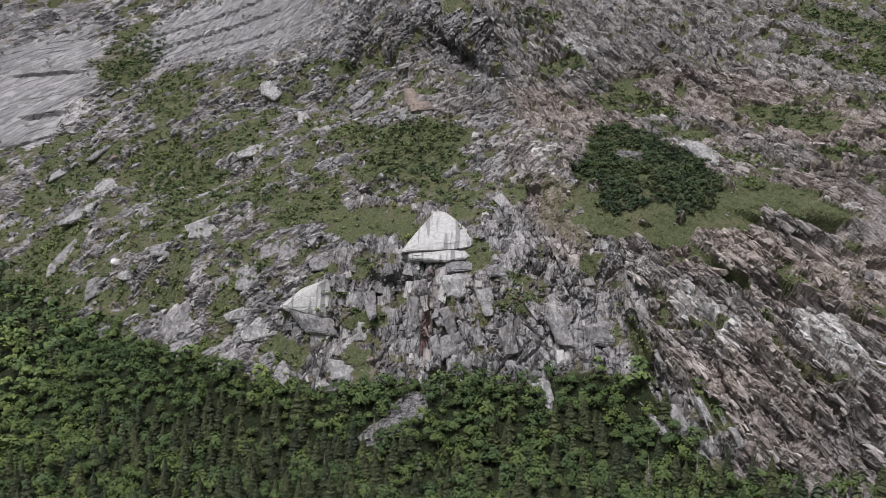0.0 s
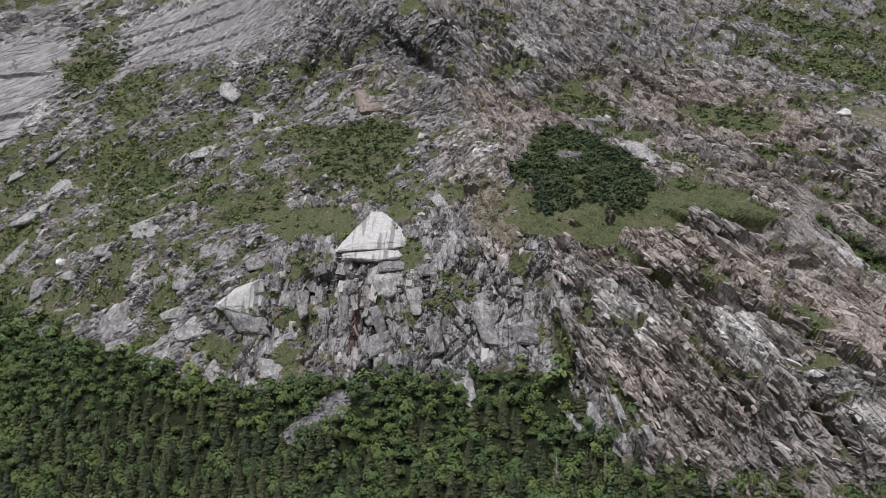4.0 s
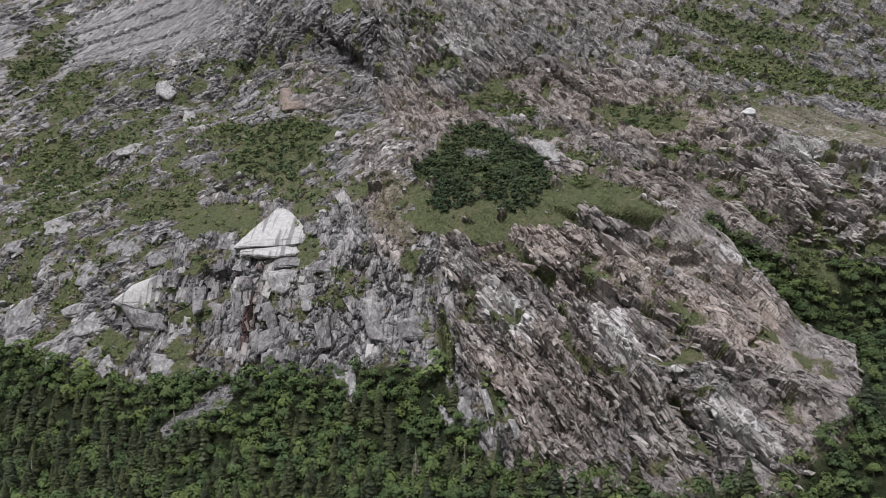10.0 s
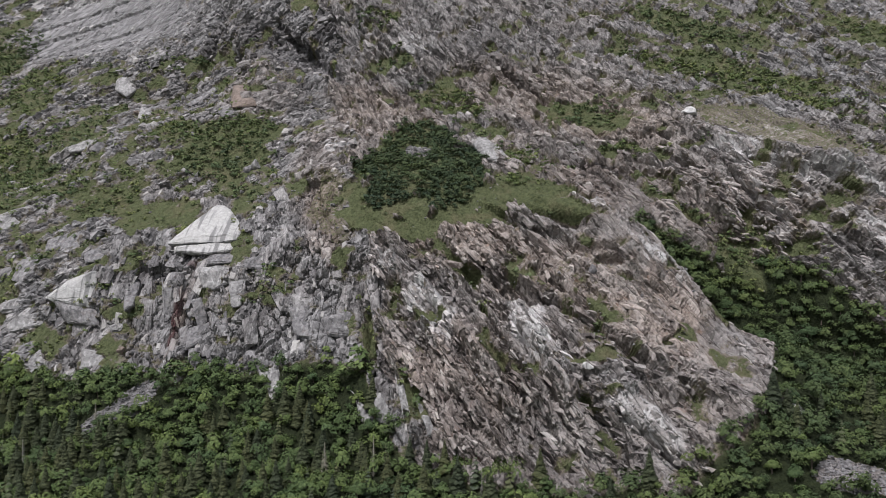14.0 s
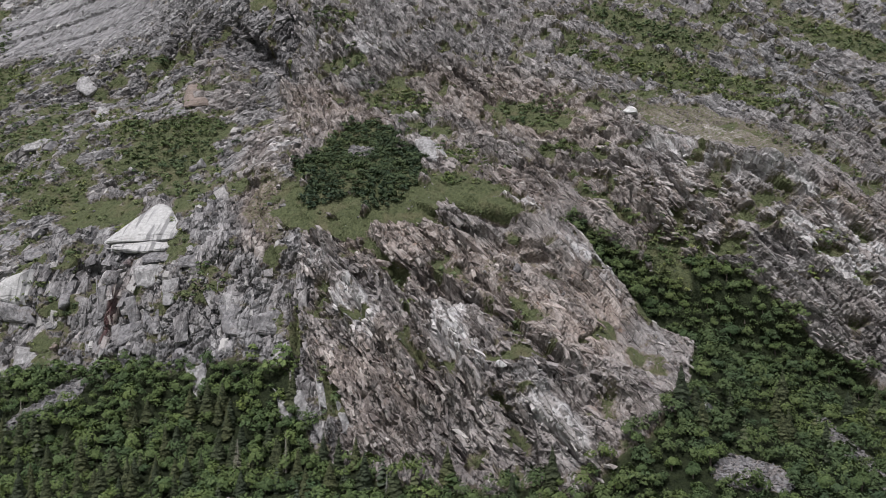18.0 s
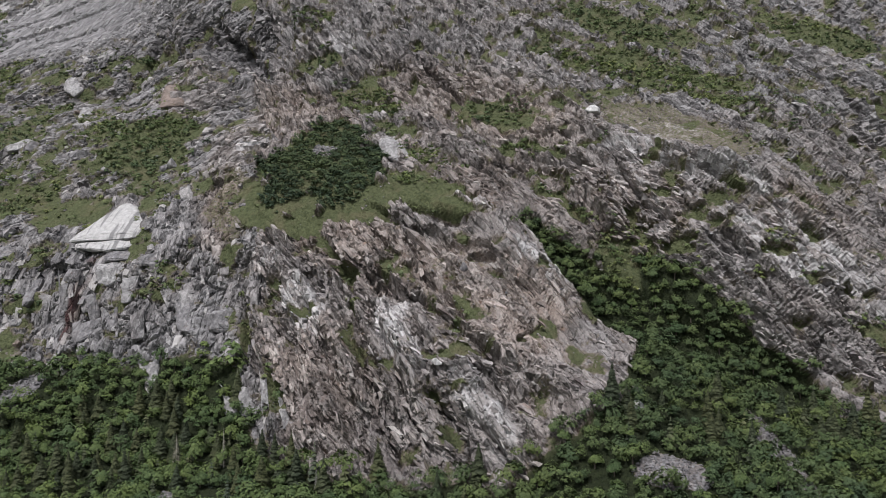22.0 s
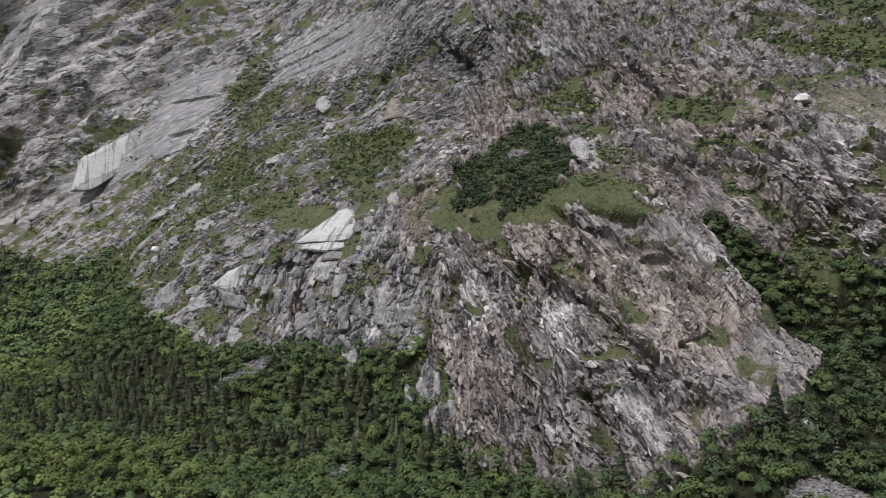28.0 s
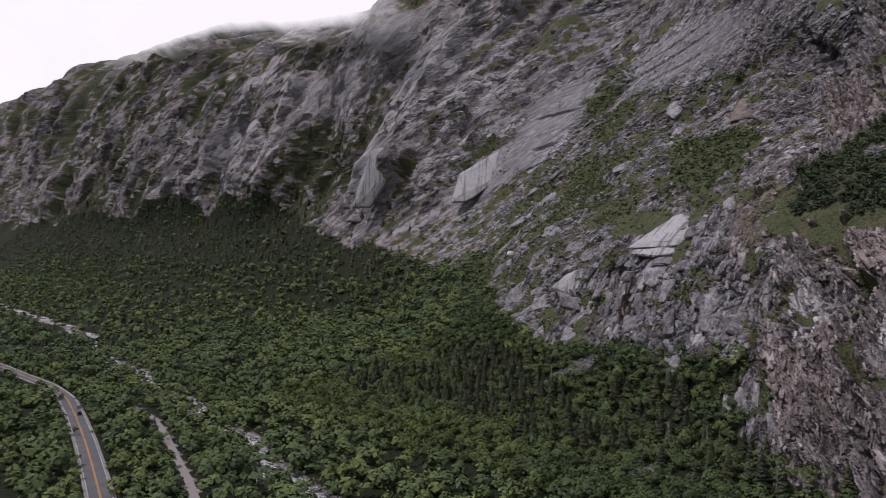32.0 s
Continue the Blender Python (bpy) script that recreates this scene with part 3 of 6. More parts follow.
PALE2 = [
    (268, -4, 4, 26, 38, 0.9),
    (284, -8, 14, 20, 40, 0.7),
    (236, 38, 18, 3.5, -28, 0.9),
    (267, 20, 20, 3.5, -36, 1.0),
    (298, -8, 18, 4, -48, 1.0),
    (232, 12, 26, 16, -25, 0.35),
    (150, 12, 20, 5, -20, 0.6),
    (185, -12, 16, 8, -40, 0.5),
    (-378, 87, 61.6, 36.7, 30, 0.8),
    (-576, 87, 36.3, 43.3, -20, 1),
    (-492, 186, 145.5, 63.1, 0, 0.4),
    (-295, 143, 48.4, 29.9, 0, 0.5),
    (-154, 164, 74.9, 37.1, 0, 0.5),
    (-1014, 257, 238.0, 92.8, 0, 0.3),
    (-889, 123, 101.8, 46.1, 20, 0.35),
]
WARM = [
    (48, 7, 7.2, 21.6, 10, 0.9),
    (66, 68, 37.2, 18.6, -20, 0.8),
    (117, -9, 43.5, 13.0, -20, 0.7),
    (166, -23, 33.8, 16.9, -25, 0.8),
    (156, 72, 60.9, 24.4, -20, 0.7),
    (42, 38, 16.4, 27.4, 0, 0.6),
    (169, 22, 30.2, 15.1, 0, 0.5),
    (104, -53, 23.0, 23.0, -30, 0.4),
    (-6, 85, 27.1, 20.3, -30, 0.5),
    (-6, -34, 2.9, 14.3, -10, 1.2),
    (217, 10, 40.4, 20.2, 0, 0.4),
    (287, 4, 29.5, 19.7, 0, 0.4),
]
RIBS = [
    (101, -29, 4.1, 22.6, 38, 2.5),
    (114, -44, 3.1, 21.3, 35, 2.2),
    (74, -30, 1.9, 21.3, 12, 2.2),
    (82, -45, 1.8, 24.3, 20, 2.2),
    (133, -39, 4.3, 17.5, 35, 2.6),
    (162, -57, 4.7, 20.7, 38, 3),
    (141, -58, 3.4, 16.9, 30, 2.2),
    (110, -19, 2.7, 16.9, 40, -2.8),
    (71, -38, 2.3, 25.2, 15, -3.2),
    (90, -39, 1.8, 26.3, 22, -2.4),
    (122, -52, 2.1, 18.9, 27, -2.4),
    (150, -63, 2.4, 18.8, 32, -2.2),
    (152, 9, 20.8, 3.2, -22, 2),
    (-58, 137, 5.8, 31.2, -10, -7),
    (17, 114, 4.5, 44.5, 45, -6),
    (33, 85, 23.3, 4.7, -30, 3),
]
RIBS += [
    (-19, 115, 9.7, 34.8, 35, 5),
    (139, 85, 3.2, 19.1, 40, -4.5),
    (172, 31, 34.0, 1.8, -3, -3.5),
    (187, 17, 2.3, 15.1, 20, 2.2),
    (210, 14, 2.3, 15.2, 25, 2.2),
    (231, 16, 2.8, 15.3, 30, 2.6),
    (199, 15, 2.3, 15.1, 22, -2),
    (220, 14, 2.3, 15.3, 28, -2),
    (246, 32, 39.9, 2.4, -20, 3.5),
    (-8, -27, 2.6, 14.4, 5, 2),
    (1, -34, 1.6, 16.4, -5, -2.2),
    (12, -31, 2.3, 13.9, 10, 1.8),
    (25, -35, 1.6, 11.3, 10, -2),
    (50, -33, 4.8, 11.0, 0, 1.8),
    (-18, -32, 1.9, 14.6, 10, -1.6),
    (42, -31, 1.6, 13.4, 5, -1.8),
]
JOINTS = [
    (-185, 159, 74.8, 2.0, 12, 2.5),
    (-191, 174, 77.0, 1.5, 12, 2.2),
    (-177, 143, 72.5, 1.4, 12, 1.8),
    (-161, 167, 2.0, 29.4, -15, 1.8),
    (-218, 175, 2.1, 31.6, -15, 1.8),
    (-285, 93, 23.2, 3.2, 5, 4),
    (-300, 131, 34.8, 2.0, 5, 3),
    (-284, 72, 26.9, 1.8, 15, 2),
]
# deep shade of niches, gullies and ledge bands, painted darker into the rock
DARK_SHADE = [
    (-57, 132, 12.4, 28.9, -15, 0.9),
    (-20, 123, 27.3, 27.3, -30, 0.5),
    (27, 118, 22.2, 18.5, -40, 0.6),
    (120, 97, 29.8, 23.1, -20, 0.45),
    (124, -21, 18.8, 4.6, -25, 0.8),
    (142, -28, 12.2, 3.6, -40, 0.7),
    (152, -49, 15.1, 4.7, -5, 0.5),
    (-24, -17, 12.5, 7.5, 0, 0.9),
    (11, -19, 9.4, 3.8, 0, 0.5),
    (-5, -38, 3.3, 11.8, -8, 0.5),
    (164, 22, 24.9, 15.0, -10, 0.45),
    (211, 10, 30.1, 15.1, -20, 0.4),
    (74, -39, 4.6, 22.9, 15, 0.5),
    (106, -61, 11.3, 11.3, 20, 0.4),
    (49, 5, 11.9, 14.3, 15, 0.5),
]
PLAIN = [
    (-176, 164, 84.6, 29.8, 5, 0.75),
    (-311, 147, 40.9, 15.3, 10, 1),
    (-302, 116, 43.8, 24.4, 0, 1),
    (-289, 83, 27.5, 16.1, 10, 1),
    (-501, 210, 70.7, 50.0, 0, 0.7),
    (-585, 269, 54.7, 38.9, 0, 0.7),
    (-353, 73, 78.9, 29.6, 30, 1),
    (-710, 207, 82.0, 41.4, 0, 0.7),
    (-154, 164, 82.8, 31.8, 0, 0.8),
    (-977, 157, 93.6, 49.3, 0, 0.6),
    (-552, 86, 46.6, 42.5, 0, 1),
    (-295, 143, 48.4, 29.9, 0, 0.6),
    (52, -35, 15.3, 9.9, 0, 0.5),
    (-11, -32, 19.2, 14.4, 0, 0.35),
    (187, 5, 19.2, 21.6, 45, 0.4),
    (197, -40, 12.8, 10.7, 0, 0.4),
]
FOREST_LINE = [(-3200, 10), (-1600, 30), (-1100, 42), (-800, 26), (-540, -10), (-310, -26), (-243, -17), (-170, -36), (-131, -41), (-87, -51), (-48, -57), (-9, -53), (21, -53), (44, -47), (71, -48), (76, -64), (95, -73), (128, -78), (165, -78), (180, -66), (192, -60), (206, -54), (215, -42), (225, -10), (237, -9), (247, -20), (259, -38), (271, -57), (290, -65), (310, -74), (400, -66), (800, -50), (1600, -30)]


def pchip(xk, yk, x):
    """Smooth interpolation without overshoot; yk has one row for each curve."""
    h = np.diff(xk)
    d = np.diff(yk, axis=-1) / h
    m = np.zeros_like(yk)
    w1, w2 = 2 * h[1:] + h[:-1], h[1:] + 2 * h[:-1]
    same = d[..., :-1] * d[..., 1:] > 0
    with np.errstate(divide="ignore", invalid="ignore"):
        m[..., 1:-1] = np.where(same, (w1 + w2) / (w1 / d[..., :-1] + w2 / d[..., 1:]), 0)
    m[..., 0], m[..., -1] = d[..., 0], d[..., -1]
    i = np.clip(np.searchsorted(xk, x) - 1, 0, len(xk) - 2)
    t = (x - xk[i]) / h[i]
    return (yk[..., i] * (1 + 2 * t) * (1 - t) ** 2 + m[..., i] * h[i] * t * (1 - t) ** 2 + yk[..., i + 1] * t * t * (3 - 2 * t) - m[..., i + 1] * h[i] * t * t * (1 - t))


def steps(*spans):
    out = []
    for a, b, step in spans:
        out.append(np.linspace(a, b, max(2, int(round((b - a) / step))), endpoint=False))
    return np.concatenate(out)


COLS = steps((-3200, -1700, 36), (-1700, -900, 9), (-900, -420, 5), (-420, -220, 2.2), (-220, -70, 0.95), (-70, 235, 0.62), (235, 345, 0.85), (345, 480, 3.0), (480, 800, 7), (800, 1601, 40))
LEVELS = np.array([c[0] for c in CONTOURS], float)
LINES = pchip(np.array(STATIONS, float), np.array([c[1] for c in CONTOURS], float), COLS)
ROW_STEP = {260: 60, 40: 40, -58: 16, -76: 5, -81: 4, -86: 3, -88: 3, -85: 2.8, -79: 1.6, 90: 1.25, 115: 1.4, 150: 1.9, 200: 4, 280: 9, 380: 10, 500: 16, 640: 60}


def loft():
    """The bare sheet of the ground: rows run along the slope, columns run up it."""
    ys, zs = [], []
    main = (COLS > -260) & (COLS < 380)
    for k in range(len(LEVELS) - 1):
        gap = np.hypot(np.mean((LINES[k + 1] - LINES[k])[main]), LEVELS[k + 1] - LEVELS[k])
        n = max(2, int(round(gap / ROW_STEP.get(int(LEVELS[k]), 0.75))))
        for i in range(n):
            t = i / n
            ys.append(LINES[k] * (1 - t) + LINES[k + 1] * t)
            zs.append(LEVELS[k] * (1 - t) + LEVELS[k + 1] * t)
    ys.append(LINES[-1])
    zs.append(LEVELS[-1])
    y = np.array(ys)
    z = np.repeat(np.array(zs)[:, None], len(COLS), 1)
    for _ in range(5):
        for a in (y, z):
            a[1:-1] = (a[:-2] + 2 * a[1:-1] + a[2:]) / 4
    x = np.repeat(COLS[None, :], len(y), 0)
    return np.stack([x, y, z], -1)


def normals_of(p):
    du, dv = np.gradient(p, axis=1), np.gradient(p, axis=0)
    n = np.cross(du, dv)
    return n / np.maximum(np.linalg.norm(n, axis=-1, keepdims=True), 1e-9)


GROUND = loft()
X, Y, Z = GROUND[..., 0].copy(), GROUND[..., 1].copy(), GROUND[..., 2].copy()
NORMAL = normals_of(GROUND)
UP = 0.75 * Z + 0.55 * Y

# how the beds of the rock run, zone by zone: rising east in the west, upright below the slab, falling east on the spur
WANDER = 14 * fbm(X / 30, UP / 30, Z * 0, 3, 71)
ZONE_EAST = (X + 0.30 * Z + WANDER > 66).astype(np.float32)
ZONE_WEST = ((X - 0.2 * Z + WANDER < -48) | (Z > 26 + WANDER)).astype(np.float32) * (1 - ZONE_EAST)
ZONE_MID = 1 - ZONE_WEST - ZONE_EAST
FAR = smooth01(-X, 300, 420)


def turned(deg):
    c, s = math.cos(radians(deg)), math.sin(radians(deg))
    return X * c + UP * s, UP * c - X * s


BEDS = {"west": turned(38), "mid": turned(84), "east": turned(-60)}


def strata_of(p, west, mid):
    """Places in the rock's own axes: along the beds, across them and into the hill."""
    x, up, deep = p[..., 0], 0.806 * p[..., 2] + 0.592 * p[..., 1], 0.806 * p[..., 1] - 0.592 * p[..., 2]
    turn = np.where(west > 0.5, radians(38), np.where(mid > 0.5, radians(84), radians(-58)))
    c, s = np.cos(turn), np.sin(turn)
    return np.stack([x * c + up * s, up * c - x * s, deep], -1).astype(np.float32)


def broad_beds(strata, p, wander):
    """Broader beds on the great walls up the valley."""
    for limit, k in ((-230, 0.55), (-430, 0.55), (-800, 0.57)):
        beyond = p[..., 0] + 2 * wander - 0.3 * p[..., 2] < limit
        strata[beyond] *= k
    return strata


STRATA = strata_of(GROUND, ZONE_WEST, ZONE_MID)

# turf and scrub against bare rock
forest_top = np.interp(X, [p[0] for p in FOREST_LINE], [p[1] for p in FOREST_LINE])
forest_top = forest_top + smooth01(-X, 380, 520) * (26 * fbm(X / 70, Y * 0, Z * 0, 3, 301) + 16)
GULLY = [(184, 3, 9, 5, -42, 1), (197, -10, 13, 7, -42, 1), (213, -25, 17, 10, -40, 1), (232, -36, 22, 11, -36, 1), (256, -48, 26, 12, -25, 1)]
IN_GULLY = blobs(GULLY, X, Z) * (Y > 235)
FOREST = 1 - smooth01(Z - forest_top + 3.5 * vnoise(X / 14, Y / 14, Z / 14, 5), -2.5, 2.5)
FOREST = np.maximum(FOREST, smooth01(IN_GULLY, 0.3, 0.6))
XW = X + 6 * fbm(X / 13, UP / 13, Z * 0, 3, 121, 0.6)
ZW = Z + 4.5 * fbm(X / 13, UP / 13, Z * 0, 3, 131, 0.6)
thick, meadow, scrub = blobs(THICKET, XW, ZW), blobs(MEADOW, XW, ZW), blobs(SHRUBS, XW, ZW) + blobs(SHRUBS2, XW, ZW)
patchy = 0.45 * fbm(STRATA[..., 0] / 34, STRATA[..., 1] / 10, Z * 0, 4, 21) + 0.75 * fbm(X / 8, UP / 6, Z * 0, 4, 33, 0.6)
base = (0.31 * (1 - smooth01(X, 5, 45)) * smooth01(Z, -60, -30) * (1 - smooth01(Z, 110, 170)) + 0.30 * smooth01(X, 150, 240) * smooth01(Z, 55, 90)
        + 0.08)
base = base * (1 - 0.75 * blobs([(30, -30, 75, 28, 0, 1), (-105, 160, 70, 45, 0, 1), (-300, 120, 60, 60, 0, 0.8), (45, 100, 50, 60, -45, 0.8)], X, Z).clip(0, 1))
steep = smooth01(-NORMAL[..., 1], 0.80, 0.97)
TURF = np.clip(base + 1.6 * patchy - 0.15 * steep + 0.75 * scrub + 1.1 * meadow + 1.2 * thick, 0, 1)
lie = X - 0.35 * Z
great_ribs = (1 - 2 * np.abs(fbm(lie / 150, Z / 420, Y * 0, 3, 91))) * 34
small_ribs = fbm(lie / 42, Z / 110, Y * 0, 3, 93)
brush = 0.36 - 0.010 * (great_ribs - 12) - 0.7 * small_ribs + 1.3 * patchy + 0.5 * fbm(X / 38, Z / 24, Y / 40, 4, 171, 0.65) + 0.25 * smooth01(-X, 900, 1500) + 0.2 * smooth01(Z, 170, 270) * smooth01(-X, 480, 800) - 0.14 * smooth01(Z, 40, 130)
TURF = np.where(X - 0.3 * Z + WANDER < -400, np.clip(brush, 0, 1), TURF)
TURF = np.clip(np.maximum(TURF, FOREST), 0, 1)
TURF = np.where(X < -90, TURF * (1 - 0.85 * np.clip(blobs(PLAIN, XW, ZW), 0, 1) * (1 - FOREST)), TURF)
TURF = np.where(Y < 190, 1.0, TURF)
TURF = np.where((FOREST < 0.5), np.maximum(TURF, 0.5 * smooth01(blobs([(252, 50, 42, 11, -22, 1), (52, 12, 10, 20, 8, 0.8)], XW, ZW), 0.2, 0.6)), TURF)
SCRUBBY = np.clip(scrub + 0.9 * thick + 0.8 * (base > 0.25) * smooth01(patchy, 0.0, 0.3), 0, 1) * (1 - FOREST) * (Z > -75)

# the rock's relief, from great ribs down to blocks
rockness = 1 - 0.82 * smooth01(TURF, 0.35, 0.65)
relief = np.zeros(X.shape, np.float32)
MASSIVE = np.clip(blobs([(165, -16, 36, 24, -35, 0.75), (195, -40, 16, 12, 0, 0.7), (150, 5, 22, 8, -20, 0.5), (255, 48, 42, 13, -22, 0.9), (160, -62, 14, 16, 0, 0.4)], X, Z), 0, 0.9)
ledges_of = {"west": 1.2, "mid": 0.45, "east": 2.7}
for key, zone, seed, tall in (("west", ZONE_WEST, 40, 0.95), ("mid", ZONE_MID, 60, 1.1), ("east", ZONE_EAST, 80, 1.1)):
    use = zone > 0.02
    u, v = BEDS[key][0][use], BEDS[key][1][use]
    wob = 2.5 * fbm(u / 17, v / 17, u * 0, 2, seed + 9)
    big, long = {"mid": (1.45, 1.0), "west": (1.0, 1.0), "east": (0.88, 1.6)}[key]
    h1, e1 = facets((u + wob) / (17 * long), (v + wob) / (7.5 * big), seed)
    h2, e2 = facets((u - wob) / (6.2 * long), (v + wob) / (3.3 * big), seed + 6)
    h3, e3 = facets(u / (2.9 * long), v / (1.8 * big), seed + 12)
    ribs = fbm(u / 60, v / 15, u * 0, 3, seed + 20)
    lumpy = 0.45 + 0.9 * smooth01(fbm(u / 24, v / 24, u * 0, 2, seed + 30), -0.35, 0.35)
    step = (v + 3.0 * fbm(u / 40, v / 25, u * 0, 3, seed + 41)) / 9.5
    step = step - np.floor(step)
    ledge = smooth01(step, 0.0, 0.8) - smooth01(step, 0.86, 1.0)
    step2 = (v + 2.0 * fbm(u / 22, v / 14, u * 0, 2, seed + 44)) / 4.1
    step2 = step2 - np.floor(step2)
    ledge = ledge * ledges_of[key] + 0.28 * ledges_of[key] * (smooth01(step2, 0.0, 0.8) - smooth01(step2, 0.85, 1.0))
    fine = lumpy * (1.25 * h2 + (0.3 if key == "east" else 0.42) * h3) - 1.8 * (1 - smooth01(e1, 0, 0.09)) - 1.0 * (1 - smooth01(e2, 0, 0.12)) - 0.45 * (1 - smooth01(e3, 0, 0.15))
    d = 3.2 * ribs + 1.5 * h1 + (ledge + fine) * (1 - 0.85 * smooth01(-X[use], 250, 330)) * (1 - 0.62 * MASSIVE[use])
    relief[use] += zone[use] * d * tall
relief *= rockness
SMOOTH = np.clip(blobs(PLAIN, X + 0.5 * (XW - X), Z + 0.5 * (ZW - Z)), 0, 1) * (1 - FOREST)
relief *= 1 - 0.72 * SMOOTH
relief += 0.5 * fbm(X / 5, Y / 5, Z / 5, 3, 3) * smooth01(Z, -80, -60)
far_ribs = great_ribs + 20 * small_ribs + 8 * facets(lie / 45, Z / 80, 99)[0] + fbm(X / 16, Z / 22, Y / 30, 3, 97) * 4
relief += FAR * smooth01(Z, 0, 90) * far_ribs
relief += (1 - FAR) * smooth01(Z, 150, 240) * 10 * fbm(X / 60, Z / 60, Y * 0, 3, 51)
relief -= 1.25 * blobs(NICHES, X + 0.15 * (XW - X), Z + 0.15 * (ZW - Z), 0.6, 1.25)
relief += 1.5 * blobs(RIBS, X + 0.4 * (XW - X), Z + 0.4 * (ZW - Z), 0.5, 1.15)
relief -= blobs(JOINTS, X + 0.2 * (XW - X), Z + 0.2 * (ZW - Z), 0.6, 1.05)
relief -= 6 * np.clip(IN_GULLY, 0, 1)
relief += 2.5 * blobs([(176, -8, 18, 3.5, -42, 1), (194, -30, 16, 4, -44, 1), (205, -42, 10, 6, -30, 1)], X, Z)
# overhanging ledges that run down across the rock: their station and height, how far they jut out, how tall they stand
for jut, tall, line in (
        (2.6, 7, [(108, -6), (120, -15), (147, -28), (167, -42), (188, -56)]),
        (2.0, 6, [(112, 14), (139, 1), (164, -10), (182, -24)]),
        (1.8, 5, [(84, -22), (96, -38), (108, -58), (116, -72)]),
        (1.7, 5, [(98, -8), (112, -26), (126, -46), (138, -66)]),
        (2.0, 12, [(186, 48), (218, 46), (253, 29), (280, 10), (296, -4), (314, -24)]),
        (1.5, 9, [(250, 6), (262, -8), (272, -22), (284, -44)])):
    lx, lz = [p[0] for p in line], [p[1] for p in line]
    up = Z - np.interp(X, lx, lz) + 2.2 * fbm(X / 11, UP / 11, Z * 0, 3, 401, 0.6)
    on = smooth01(X, lx[0], lx[0] + 8) * (1 - smooth01(X, lx[-1] - 8, lx[-1])) * (Y > 190)
    relief += jut * on * (smooth01(up, -0.5, 0.5) * (1 - smooth01(up, 0.5, tall)) - (1 - smooth01(up, -0.5, 0.5)) * smooth01(up, -tall, -0.5))
# the shelf of the spur: a level top over an upright face
on_shelf = blobs([(153, -46, 15, 5, -3, 1)], X, Z)
relief += 2.2 * on_shelf
relief *= smooth01(Y, 150, 200)
GROUND = GROUND + NORMAL * relief[..., None]
# the valley floor
flat = 1 - smooth01(Y, 150, 200)
GROUND[..., 2] += flat * smooth01(np.abs(Y - 70), 22, 40) * 0.8 * fbm(X / 25, Y / 25, Z * 0, 3, 7)


def river_y(x):
    return np.interp(x, [-520, -385, -303, -140, -102, -70, -27, -9, 60, 300], [190, 167, 158, 142, 140, 129, 127, 123, 112, 90]) + 2.5 * np.sin(x / 17)


def road_y(x):
    return np.interp(x, [-700, -420, -330, -284, -247, -202, -152, -108, -66, -33, 60, 400], [60, 76, 85, 88.6, 92.4, 91, 82.8, 74.6, 66.1, 59.1, 40, -30])


def trail_y(x):
    return np.interp(x, [-190, -148, -112, -70, -40, -22, 30, 100], [121, 117, 109.4, 98.4, 90.9, 85.5, 70, 52])


STRATA = broad_beds(strata_of(GROUND, ZONE_WEST, ZONE_MID), GROUND, WANDER)
bed = 1 - smooth01(np.abs(GROUND[..., 1] - river_y(X)), 3.5, 9.0)
GROUND[..., 2] -= 2.0 * bed * (Y < 240) * (X > -560) * (X < 320)
on_road = 1 - smooth01(np.abs(GROUND[..., 1] - road_y(X)), 6.4, 10.0)
GROUND[..., 2] = GROUND[..., 2] * (1 - on_road) + on_road * -81.0
on_trail = (1 - smooth01(np.abs(GROUND[..., 1] - trail_y(X)), 1.2, 2.2)) * (X > -185) * (X < 100)
SCREE = smooth01(blobs([(-14, -60, 9, 5, 25, 1), (-24, -66, 8, 3, 20, 1), (213, -67.5, 12, 3.4, 0, 1), (247, -64, 3.4, 9, 8, 1), (166, -82, 4, 4, 0, 1), (64, -81, 4, 1.6, 0, 1), (87, 40, 6.5, 3.4, 0, 1)], X + 0.4 * (XW - X), Z + 0.4 * (ZW - Z)), 0.35, 0.6)
SCREE = SCREE * (Y > 150)
TURF = TURF * (1 - np.clip(0.25 * blobs(NICHES, X, Z), 0, 1)) * (1 - bed * (Y < 240)) * (1 - on_trail) * (1 - SCREE)
WARM = np.clip(blobs(WARM, XW, ZW) + (0.5 - 0.28 * smooth01(Z, 35, 75) - 0.2 * smooth01(X, 215, 250)) * ZONE_EAST, 0, 1)
PALE = np.clip(blobs(PALE, XW, ZW) + blobs(PALE2, XW, ZW) + 0.12 * ZONE_WEST * (Z > -60), 0, 1.2)
WARM = np.where(FAR > 0.5, 0.25, WARM)
WARM = np.maximum(WARM, on_trail * 0.4)
PALE = np.maximum(PALE, np.maximum(on_trail * 0.6, bed * (Y < 240)))

# painted shade patches, plus a darker tone far off and high in the west
SHADE_STAIN = np.clip(blobs(DARK_SHADE, XW, ZW) + 0.12 * FAR + 0.25 * ZONE_WEST * smooth01(Z, 40, 120) + 0.3 * smooth01(-X, 800, 1300), 0, 1)


